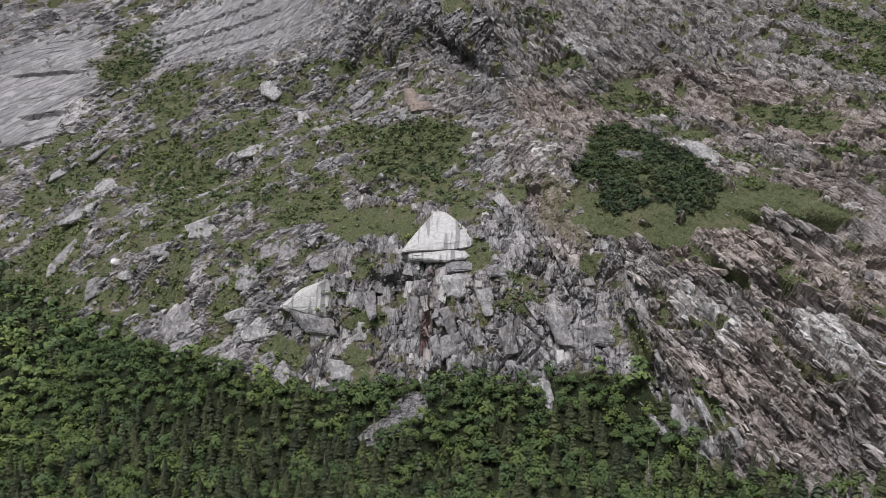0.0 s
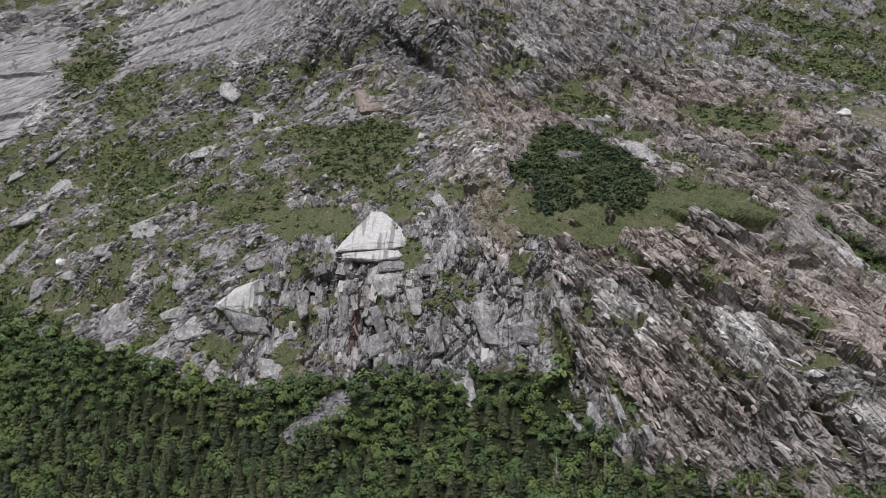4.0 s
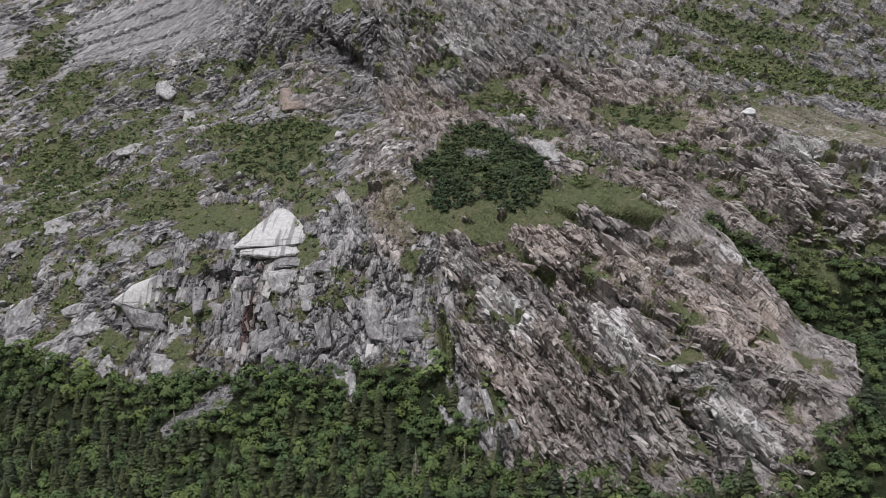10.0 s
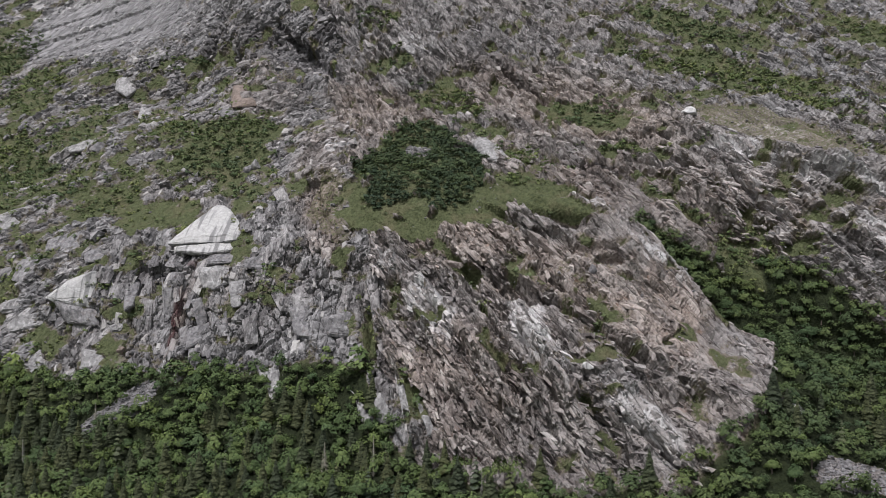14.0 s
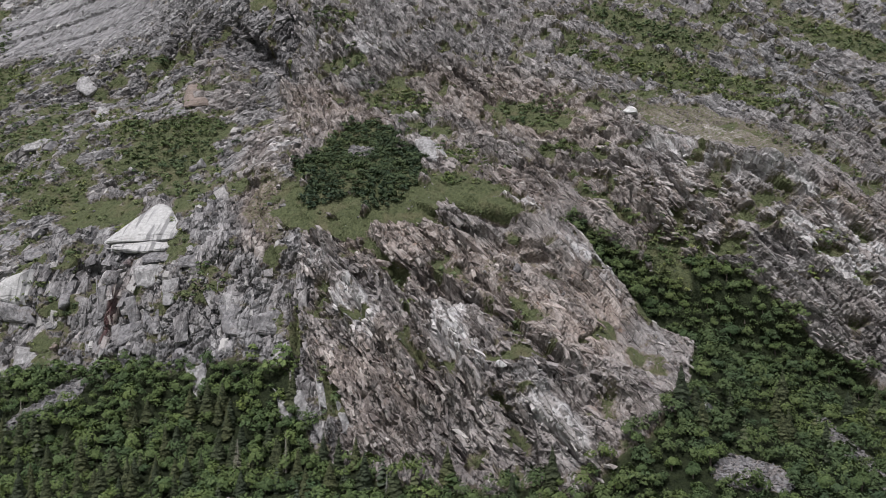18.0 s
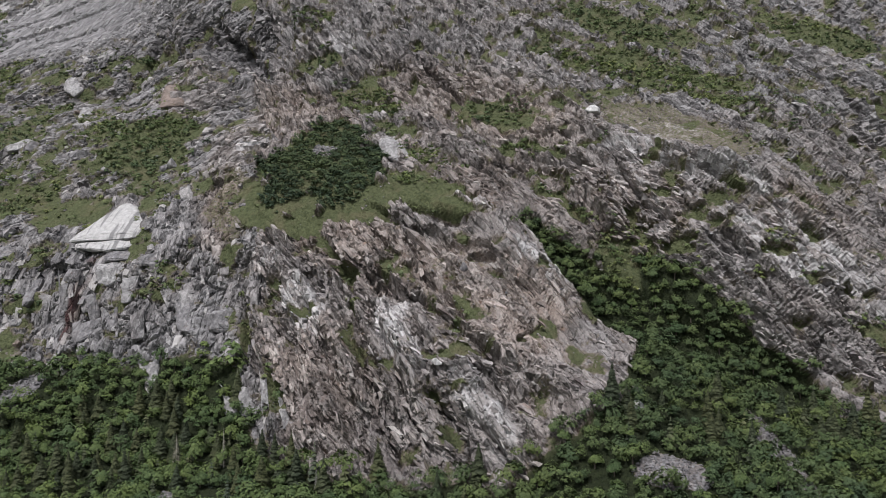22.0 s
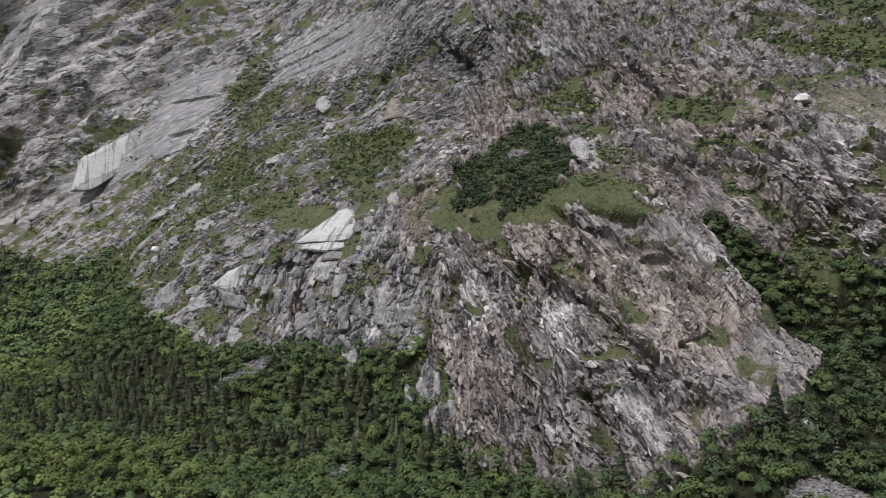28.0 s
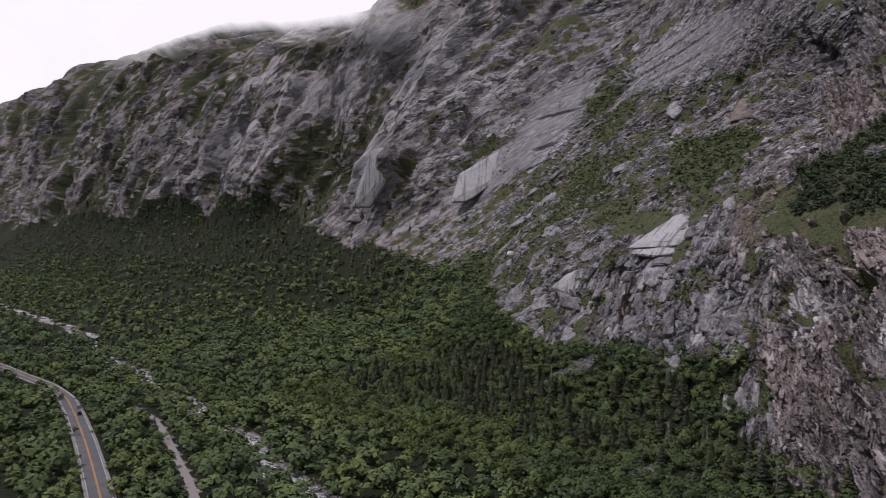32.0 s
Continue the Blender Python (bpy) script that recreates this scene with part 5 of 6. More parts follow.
def rock_slab(name, x, z, outline, thick, material, label, turn=0, forward=0.0):
    """A plate of rock lying against the slope, its outline seen from the front."""
    base = at_level(x, z)
    below = at_level(x, z - 4)
    above = at_level(x, z + 4)
    dip = max(0.15, min(1.35, (above.y - below.y) / 8.0))
    bm = bmesh.new()
    span = max(p[0] for p in outline) - min(p[0] for p in outline)
    lift = min(1.7, 0.1 * span)
    r = np.random.default_rng(int(abs(x * 7 + z * 3)))
    ring = []
    for a, b in zip(outline, outline[1:] + outline[:1]):
        ring += [a, ((a[0] + b[0]) / 2 * r.uniform(0.9, 1.16), (a[1] + b[1]) / 2 * r.uniform(0.9, 1.16))]
    for dx, dz in ring:
        bm.verts.new((dx, dip * dz - 0.3, dz))
        k = r.uniform(0.62, 0.86)
        bm.verts.new((dx * k, dip * dz * k - 0.3 - lift * r.uniform(0.6, 1.1), dz * k + 0.1 * lift))
        bm.verts.new((dx * 1.04, dip * dz + thick, dz - thick * 0.2))
    bmesh.ops.convex_hull(bm, input=bm.verts)
    bmesh.ops.delete(bm, geom=[v for v in bm.verts if not v.link_faces], context="VERTS")
    bmesh.ops.bevel(bm, geom=bm.edges[:], offset=0.28, segments=2, affect="EDGES")
    bmesh.ops.triangulate(bm, faces=bm.faces[:])
    bmesh.ops.subdivide_edges(bm, edges=[e for e in bm.edges if e.calc_length() > 2.5], cuts=2)
    bmesh.ops.triangulate(bm, faces=bm.faces[:])
    for v in bm.verts:
        v.co += noise.noise_vector(v.co * 0.3 + Vector((x, z, 0))) * 0.5 + noise.noise_vector(v.co * 1.1 + Vector((z, x, 0))) * 0.16
    bmesh.ops.recalc_face_normals(bm, faces=bm.faces[:])
    me = bpy.data.meshes.new(name)
    bm.to_mesh(me)
    bm.free()
    me.materials.append(material)
    ob = new(name, me)
    ob.matrix_basis = Matrix.Translation(base - Vector((0, forward, 0))) @ Matrix.Rotation(radians(turn), 4, "Z")
    return tagged(ob, label, "rock")


rock_slab("pale_slab", 1, 4, [(-18, -6), (-12.5, 0.5), (-8, 6), (-4.5, 10), (0, 9.6), (4.5, 5), (12, -3), (11.5, -5.6), (-3, -6.5), (-16, -7.2)], 6, SLAB_ROCK, "large smooth pale granite slab above the cliff", 0, 4.0)
rock_slab("slab_block", -1, -5, [(-13.6, 0.9), (-0.4, 2.2), (10.9, 3.2), (13.8, -1.3), (0.9, -2.8), (-11.6, -2.1)], 5, SLAB_ROCK, "split granite block below the large slab", 0, 4.0)
rock_slab("slab_block", 7, -10, [(-6.1, 1.6), (6.1, 2.5), (4.9, -1.8), (-4.9, -2.3)], 5, GREY_ROCK, "dark split granite block below the large slab", 0)
rock_slab("tilted_slab", -54, -24, [(-13.1, -2.4), (-4.4, 4.9), (6.5, 9.1), (8.4, 0.2), (7.1, -6.6), (-4.4, -5.1)], 5, SLAB_ROCK, "pale tilted slab jutting from the broken slope", 0)
rock_slab("streaked_rock", -52, -33, [(-12.2, 6.3), (6.8, 2.2), (9.4, -5.0), (-4.0, -3.5)], 4, GREY_ROCK, "dark streaked rock under the tilted slab", 0)
rock_slab("cliff_plate", -10, -30, [(-4.6, 7.7), (1.9, 8.9), (3.6, -1.9), (1.9, -9.1), (-2.9, -5.5)], 4, GREY_ROCK, "upright grey plate of the fractured cliff", 0)
rock_slab("cliff_plate", 2, -31, [(-3.6, 5.2), (0.4, 6.4), (3.5, -3.1), (1.6, -7.8), (-1.9, -0.7)], 4, GREY_ROCK, "upright grey plate of the fractured cliff", 0)
rock_slab("cliff_plate", 3, -39, [(-4.4, 2.3), (3.8, 4.6), (3.8, -1.2), (-3.2, -5.8)], 4, GREY_ROCK, "upright grey plate of the fractured cliff", 0)
rock_slab("cliff_plate", -18, -36, [(-4.8, 6.4), (0.0, 8.8), (4.8, -5.7), (0.0, -9.4)], 4, GREY_ROCK, "upright grey plate of the fractured cliff", 0)
rock_slab("cliff_plate", -30, -24, [(-2.0, 5.7), (0.9, 4.5), (3.4, -4.2), (0.9, -6.7), (-3.3, 0.7)], 4, GREY_ROCK, "upright grey plate of the fractured cliff", 0)
rock_slab("cliff_plate", 12, -34, [(-4.3, 2.9), (1.4, 7.5), (3.8, -4.0), (-0.9, -6.3)], 4, GREY_ROCK, "upright grey plate of the fractured cliff", 0)
rock_slab("cliff_plate", 26, -44, [(-5.0, 2.8), (2.8, 5.0), (5.0, -3.9), (-2.8, -3.9)], 4, GREY_ROCK, "upright grey plate of the fractured cliff", 0)
rock_slab("cliff_plate", 46, -33, [(-7.2, 5.3), (3.9, 6.4), (6.1, -6.9), (-2.8, -4.7)], 4, GREY_ROCK, "upright grey plate of the fractured cliff", 0)
rock_slab("cliff_plate", 60, -34, [(-7.3, 1.7), (0.7, 3.9), (6.1, 5.0), (6.1, -5.8), (-5.7, -4.8)], 4, GREY_ROCK, "upright grey plate of the fractured cliff", 0)
rock_slab("cliff_plate", 22, -11, [(-5.0, 1.5), (4.4, 3.8), (4.4, -3.3), (-3.8, -2.1)], 4, GREY_ROCK, "upright grey plate of the fractured cliff", 0)
rock_slab("cliff_plate", 6, -18, [(-7.8, 4.4), (4.1, 4.9), (9.6, -0.3), (-0.6, -5.1), (-5.4, -3.9)], 4, PALE_ROCK, "pale plate of the fractured cliff", 0)
rock_slab("cliff_plate", 17, -23, [(-3.9, 4.2), (2.3, 5.8), (2.5, -5.0), (-0.9, -5.0)], 4, PALE_ROCK, "pale plate of the fractured cliff", 0)
rock_slab("cliff_plate", 37, -41, [(-2.0, 5.0), (0.7, 6.1), (2.9, -5.0), (-1.5, -6.1)], 4, PALE_ROCK, "pale plate of the fractured cliff", 0)
rock_slab("cliff_plate", 30, -2, [(-3.5, 4.8), (3.7, 3.6), (2.5, -4.2), (-2.7, -4.2)], 4, PALE_ROCK, "pale plate of the fractured cliff", 0)
rock_slab("outcrop", -78, -3, [(-5.5, 1.1), (3.7, 5.4), (5.2, -1.8), (-3.4, -4.7)], 4, GREY_ROCK, "rounded grey outcrop among the scrub", 0)
rock_slab("outcrop", -69, -3, [(-4.5, 2.0), (0.6, 6.8), (5.7, -0.8), (2.0, -4.5), (-3.7, -3.6)], 4, GREY_ROCK, "rounded grey outcrop among the scrub", 0)
rock_slab("outcrop", -53, -9, [(-4.7, 1.3), (0.7, 4.0), (6.0, -2.2), (-2.0, -3.0)], 4, GREY_ROCK, "rounded grey outcrop among the scrub", 0)
rock_slab("outcrop", -84, -15, [(-6.5, 3.0), (0.6, 7.2), (6.2, 0.2), (4.8, -5.5), (-5.1, -4.9)], 4, GREY_ROCK, "rounded grey outcrop among the scrub", 0)
rock_slab("outcrop", -97, -18, [(-4.3, 1.6), (1.4, 4.5), (5.8, -2.8), (-2.9, -3.3)], 4, GREY_ROCK, "rounded grey outcrop among the scrub", 0)
rock_slab("outcrop", -85, -47, [(-5.0, -0.0), (-1.0, 4.0), (5.8, 2.7), (4.4, -2.7), (-4.2, -4.0)], 4, GREY_ROCK, "rounded grey outcrop among the scrub", 0)
rock_slab("outcrop", -70, -46, [(-3.9, 0.6), (2.6, 3.2), (3.9, -1.2), (-2.6, -2.5)], 4, GREY_ROCK, "rounded grey outcrop among the scrub", 0)
rock_slab("outcrop", -60, -36, [(-2.6, 1.1), (1.3, 3.2), (2.6, -1.5), (-1.3, -2.8)], 4, GREY_ROCK, "rounded grey outcrop among the scrub", 0)
rock_slab("outcrop", -116, 6, [(-7.3, 1.4), (0.6, 7.8), (8.6, -0.2), (3.8, -5.0), (-5.7, -4.0)], 4, PALE_ROCK, "pale granite outcrop among the scrub", 0)
rock_slab("outcrop", -86, -30, [(-5.0, 0.8), (3.3, 3.6), (5.3, -1.9), (-3.6, -2.5)], 4, PALE_ROCK, "pale granite outcrop among the scrub", 0)
rock_slab("outcrop", -75, -36, [(-8.6, -1.3), (-1.9, 5.4), (8.9, 2.7), (7.5, -2.1), (-5.9, -4.8)], 4, PALE_ROCK, "pale granite outcrop among the scrub", 0)
rock_slab("outcrop", -63, -51, [(-3.3, 0.8), (0.0, 3.8), (3.3, 0.8), (2.6, -3.1), (-2.6, -2.3)], 4, PALE_ROCK, "pale granite outcrop among the scrub", 0)
rock_slab("outcrop", -33, -37, [(-3.3, 0.5), (2.9, 3.0), (2.4, -1.5), (-2.0, -2.0)], 4, PALE_ROCK, "pale granite outcrop among the scrub", 0)
rock_slab("outcrop", -246, 47, [(-7.2, -1.5), (3.1, 6.7), (9.3, 2.6), (-5.1, -7.7)], 4, PALE_ROCK, "pale granite outcrop among the scrub", 0)
rock_slab("outcrop", -204, 35, [(-8.3, 0.5), (-2.6, 7.3), (10.6, 2.4), (6.8, -5.1), (-6.4, -5.1)], 4, PALE_ROCK, "pale granite outcrop among the scrub", 0)
rock_slab("outcrop", -209, 17, [(-9.0, -5.1), (1.8, 5.8), (12.7, 11.2), (1.8, -5.1), (-7.2, -6.9)], 4, PALE_ROCK, "pale granite outcrop among the scrub", 0)
rock_slab("outcrop", -117, 8, [(-9.0, 1.2), (-0.3, 4.6), (9.8, -0.3), (5.5, -3.2), (-6.1, -2.3)], 4, PALE_ROCK, "pale granite outcrop among the scrub", 0)
rock_slab("outcrop", -108, 52, [(-9.0, 0.2), (1.0, 5.2), (9.3, 1.9), (4.3, -2.5), (-5.7, -4.8)], 4, PALE_ROCK, "pale granite outcrop among the scrub", 0)
rock_slab("outcrop", -115, 102, [(-7.1, 6.5), (-1.2, 9.3), (8.7, -3.3), (4.7, -9.2), (-5.1, -3.3)], 4, PALE_ROCK, "pale granite outcrop among the scrub", 0)
rock_slab("outcrop", -151, -15, [(-5.4, 1.4), (0.5, 3.4), (6.4, -0.1), (3.4, -3.1), (-4.8, -1.6)], 4, PALE_ROCK, "pale granite outcrop among the scrub", 0)
rock_slab("outcrop", -86, -47, [(-4.2, 0.4), (3.0, 3.5), (4.2, -0.8), (-3.0, -3.2)], 4, PALE_ROCK, "pale granite outcrop among the scrub", 0)
rock_slab("outcrop", -88, -31, [(-4.7, 1.1), (2.8, 3.6), (4.1, -2.6), (-2.2, -2.1)], 4, PALE_ROCK, "pale granite outcrop among the scrub", 0)
rock_slab("outcrop", -75, -36, [(-7.7, -0.6), (-1.7, 4.3), (8.0, 1.8), (6.8, -2.5), (-5.3, -3.0)], 4, PALE_ROCK, "pale granite outcrop among the scrub", 0)
rock_slab("outcrop", -62, -52, [(-3.7, 2.0), (2.0, 3.1), (3.1, -3.7), (-1.4, -1.4)], 4, PALE_ROCK, "pale granite outcrop among the scrub", 0)
rock_slab("outcrop", -209, -13, [(-3.5, 2.1), (1.6, 7.2), (2.6, -4.7), (-0.8, -4.7)], 4, PALE_ROCK, "pale granite outcrop among the scrub", 0)
rock_slab("outcrop", -84, 76, [(-5.8, 5.8), (1.3, 4.0), (6.7, -4.9), (-2.2, -4.9)], 4, PALE_ROCK, "pale granite outcrop among the scrub", 0)
rock_slab("outcrop", -223, 60, [(-8.1, -6.1), (2.0, 6.1), (8.1, 6.1), (-2.0, -6.1)], 4, GREY_ROCK, "rounded grey outcrop among the scrub", 0)
rock_slab("outcrop", -134, -3, [(-5.8, 1.4), (2.9, 4.3), (5.8, -2.9), (-2.9, -2.9)], 4, GREY_ROCK, "rounded grey outcrop among the scrub", 0)
rock_slab("outcrop", -172, -22, [(-4.6, 3.8), (1.5, 5.4), (4.6, -2.3), (-1.5, -6.9)], 4, GREY_ROCK, "rounded grey outcrop among the scrub", 0)
rock_slab("outcrop", -154, -40, [(-9.9, 4.2), (-2.8, 4.2), (5.6, -0.0), (7.1, -4.2), (0.0, -4.2)], 4, GREY_ROCK, "rounded grey outcrop among the scrub", 0)
rock_slab("outcrop", -129, -33, [(-5.1, 1.8), (3.1, 3.2), (5.8, -2.2), (-3.7, -2.8)], 4, GREY_ROCK, "rounded grey outcrop among the scrub", 0)
rock_slab("outcrop", -103, -38, [(-3.6, 1.1), (1.5, 3.6), (3.3, -1.5), (-1.1, -3.3)], 4, GREY_ROCK, "rounded grey outcrop among the scrub", 0)
rock_slab("outcrop", -109, -43, [(-5.1, 0.8), (3.8, 3.3), (5.1, -1.8), (-3.8, -2.3)], 4, GREY_ROCK, "rounded grey outcrop among the scrub", 0)
rock_slab("outcrop", -70, -48, [(-4.1, -0.7), (-0.6, 2.1), (4.1, 1.6), (0.6, -3.0)], 4, GREY_ROCK, "rounded grey outcrop among the scrub", 0)
rock_slab("outcrop", -203, -3, [(-5.8, -4.1), (1.0, 11.3), (7.9, 14.7), (1.0, -9.2), (-4.1, -12.7)], 4, GREY_ROCK, "rounded grey outcrop among the scrub", 0)
rock_slab("rock_pillar", -15, 80, [(-7.5, 7.9), (-2.1, 8.6), (11.7, -7.6), (-2.1, -8.9)], 5, BROWN_ROCK, "long leaning rock pillar beside the gully", 0)
rock_slab("rock_fin", -47, 87, [(-8.0, -6.5), (3.9, 9.1), (7.6, 5.4), (-3.5, -8.0)], 4, GREY_ROCK, "narrow rock fin rising from the scrub", 0)
rock_slab("rock_fin", -19, 70, [(-6.5, -0.2), (2.7, 7.0), (6.0, -1.9), (-2.2, -4.9)], 4, GREY_ROCK, "narrow rock fin rising from the scrub", 0)
rock_slab("wood_outcrop", 36, -54, [(-5.8, 3.7), (1.9, 6.0), (3.6, -1.8), (1.9, -6.1), (-1.5, -1.8)], 4, PALE_ROCK, "pale outcrop standing out of the wood", 0)
rock_slab("wood_outcrop", 72, -61, [(-3.1, 3.8), (0.1, 1.8), (4.5, -3.0), (-1.5, -2.6)], 4, PALE_ROCK, "pale outcrop standing out of the wood", 0)
rock_slab("wood_outcrop", 78, -59, [(-3.3, 4.7), (-0.2, 4.7), (4.9, -4.3), (-1.4, -5.1)], 4, PALE_ROCK, "pale outcrop standing out of the wood", 0)
rock_slab("wood_outcrop", 86, -55, [(-2.0, 3.0), (0.0, 3.8), (2.4, -4.0), (-0.4, -2.9)], 3, PALE_ROCK, "pale outcrop standing out of the wood", 0)
rock_slab("wood_outcrop", 94, -63, [(-2.4, 3.1), (0.1, 2.8), (2.2, -2.6), (0.1, -3.3)], 3, PALE_ROCK, "pale outcrop standing out of the wood", 0)
rock_slab("pink_outcrop", 121, 40, [(-7.9, 5.4), (-2.0, 7.5), (5.0, 1.1), (8.2, -4.8), (1.8, -6.4), (-5.2, -2.7)], 4, PALE_ROCK, "pinkish pale outcrop beside the thicket", 0)
rock_slab("crest_outcrop", 80, 110, [(-7.7, 0.6), (-1.5, 4.0), (8.1, -1.1), (1.2, -3.5)], 4, PALE_ROCK, "white-topped outcrop on the upper ridge", 0)
rock_slab("cliff_plate", -39, -49, [(-6.5, 3.8), (3.2, 2.1), (7.4, -2.3), (-4.1, -3.5)], 4, PALE_ROCK, "pale broken plate of the fractured cliff", 0)
rock_slab("cliff_plate", -115, -35, [(-8.5, 3.1), (2.0, 11.0), (7.8, 3.1), (4.6, -7.5), (-5.9, -9.6)], 4, GREY_ROCK, "rounded grey slab at the edge of the wood", 0)
rock_slab("far_slab", -508, 76, [(-27.8, -36.5), (-6.5, 31.0), (25.5, 36.7), (21.9, 9.7), (-6.5, -4.5), (-6.5, -36.5)], 8, SLAB_ROCK, "pale slab on the distant mountainside", 43)
rock_slab("far_slab", -354, 76, [(-41.7, -35.7), (-35.7, -6.0), (23.8, 32.7), (47.6, 35.7), (23.8, 3.0), (-17.9, -29.8)], 8, SLAB_ROCK, "broad pale slab on the mountainside", 43)
rock_slab("far_boulder", -560, 28, [(-15.3, -4.3), (-6.8, 4.3), (11.1, 5.7), (11.1, -5.7)], 6, PALE_ROCK, "pale boulder at the edge of the far wood", 43)


def boulder(name, place, size, material, label, seed, group=""):
    me = block_mesh(np.random.default_rng(seed), 22, size, name)
    me.materials.append(material)
    ob = new(name, me)
    ob.matrix_basis = Matrix.Translation(place + Vector((0, 0, size[2] * 0.45))) @ Matrix.Rotation(seed * 1.3, 4, "Z")
    return tagged(ob, label, "boulder", group)


boulder("white_boulder", at_level(215, 57) + Vector((0, -1.0, 0.8)), (4.4, 3.6, 3.0), WHITE_ROCK, "single rounded white boulder on the turf shoulder", 3)
boulder("half_sunk_boulder", at_level(7, 34), (3.4, 3.0, 3.6), PALE_ROCK, "pale upright boulder above the slab", 5)
boulder("perched_boulder", at_level(-160, -11), (3.2, 2.6, 2.8), WHITE_ROCK, "white boulder perched on the broken slope", 8)
boulder("shelf_stone", at_level(146, -43), (2.6, 1.6, 1.3), WHITE_ROCK, "small white stone on the grassy shelf", 9)
boulder("foot_boulder", at_level(210, -56), (2.6, 2.2, 2.2), WHITE_ROCK, "pale boulder at the foot of the spur", 12)
boulder("river_boulder", at_plan(-22, 111), (4.6, 4.0, 3.4), WHITE_ROCK, "large white boulder beside the stream", 14)
boulder("bank_boulder", at_plan(-28, 139), (2.6, 2.2, 2.0), PALE_ROCK, "pale boulder on the stream bank", 15)

rng = np.random.default_rng(19)
kinds = []
for k, (spread, mat) in enumerate((((1.6, 1.3, 1.1), GREY_ROCK), ((1.2, 1.2, 1.5), GREY_ROCK), ((1.8, 1.2, 0.9), PALE_ROCK), ((1.1, 1.0, 0.9), PALE_ROCK), ((1.5, 1.3, 1.2), BROWN_ROCK))):
    me = block_mesh(rng, 18, spread, "slope_boulder")
    me.materials.append(mat)
    kinds.append((me, ("grey granite block lying on the slope", "tall grey granite block on the slope", "flat pale block lying on the slope", "small pale block on the turf", "brown angular block on the slope")[k]))
spread_on = smooth01(TURF, 0.2, 0.5) * (1 - FOREST) * (Z > -60) * (Z < 110) * (X > -230) * (X < 330) * (1 - np.clip(thick, 0, 1)) * (0.35 + 1.0 * (X < 40))
for n, i in enumerate(scatter(spread_on, 280, 5.0, rng)):
    me, label = kinds[int(rng.integers(0, len(kinds)))]
    ob = new("slope_boulder", me)
    s = float(np.exp(rng.normal(0.05, 0.4)))
    ob.matrix_basis = Matrix.Translation(Vector(GROUND.reshape(-1, 3)[i]) + Vector((0, 0, 0.35 * s))) @ Euler((rng.uniform(-0.4, 0.4), rng.uniform(-0.4, 0.4), rng.uniform(0, 6.28))).to_matrix().to_4x4() @ Matrix.Scale(s, 4)
    tagged(ob, label, "boulder", "blocks strewn over the slope")


def rubble(name, weight, count, size, material, label, gap=0.5):
    """Countless small stones as one object."""
    shapes = []
    for _ in range(4):
        bm = bmesh.new()
        for _ in range(9):
            d = Vector(rng.normal(0, 1, 3)).normalized()
            bm.verts.new((d.x, d.y * 0.85, d.z * 0.7))
        bmesh.ops.convex_hull(bm, input=bm.verts)
        bmesh.ops.triangulate(bm, faces=bm.faces[:])
        bm.verts.index_update()
        shapes.append((np.array([v.co[:] for v in bm.verts], np.float32), np.array([[v.index for v in f.verts] for f in bm.faces], np.int32)))
        bm.free()
    idx = scatter(weight, count, gap, rng)
    vs, fs, n = [], [], 0
    p = GROUND.reshape(-1, 3)[idx]
    for q in p:
        v, f = shapes[int(rng.integers(0, 4))]
        s, a = size * float(np.exp(rng.normal(0, 0.45))), rng.uniform(0, 6.28)
        c, t = math.cos(a) * s, math.sin(a) * s
        vs.append(np.stack([v[:, 0] * c - v[:, 1] * t + q[0], v[:, 0] * t + v[:, 1] * c + q[1], v[:, 2] * s + q[2] + 0.1 * s], 1))
        fs.append(f + n)
        n += len(v)
    if vs:
        me = mesh_from(name, np.concatenate(vs), np.concatenate(fs))
        me.materials.append(material)
        tagged(new(name, me), label, "stones", kind="stuff")


rubble("scree", SCREE, 2600, 0.55, GREY_ROCK, "grey scree of loose broken stones", 0.6)
rubble("ledge_stones", smooth01(TURF, 0.2, 0.4) * (1 - smooth01(TURF, 0.75, 0.9)) * (1 - FOREST) * (Z > -60) * (Z < 90) * (X > -200) * (X < 330), 3000, 0.38, GREY_ROCK, "small grey stones strewn along the turf ledges", 0.9)
rubble("stream_stones", bed * (Y < 240) * (X > -300) * (X < 40), 1500, 0.5, PALE_ROCK, "pale cobbles in the stream bed", 0.7)


# ---- the broken rock itself: blocks and plates that stand out of the slope, laid along its beds ----
def block_material():
    m = Nodes("fractured_rock_blocks")
    strata, warm, pale, shade_stain = m.attr("strata", "Vector"), m.attr("warm"), m.attr("pale"), m.attr("shade_stain")
    p1, p2, p3 = plates(m, strata, 0.16, (0.5, 1.1, 0.8)), plates(m, strata, 0.42, (0.55, 1.15, 1.0)), plates(m, strata, 1.5, (0.7, 1.1, 1.0), 0.2, "EUCLIDEAN")
    rock, fine = rock_color(m, strata, warm, pale, shade_stain, p1, p2, p3)
    c = m.mix(1.0, rock, m.mix(m.island(), (0.75, 0.74, 0.75), (1.3, 1.29, 1.28)), "MULTIPLY")
    c = m.mix(m.span(m.island(), 0.84, 0.96, 0.0, 0.45), c, (0.52, 0.5, 0.48))
    geo = m.t.nodes.new("ShaderNodeNewGeometry").outputs["Normal"]
    h = m.noise(1.6, 6, 0.7, m.scaled(strata, (0.65, 1.25, 1.0)))
    return m.done(c, 0.85, m.bump(h, 0.8, 0.5, tilted(m, geo, p3, 0.22)), specular=0.22)


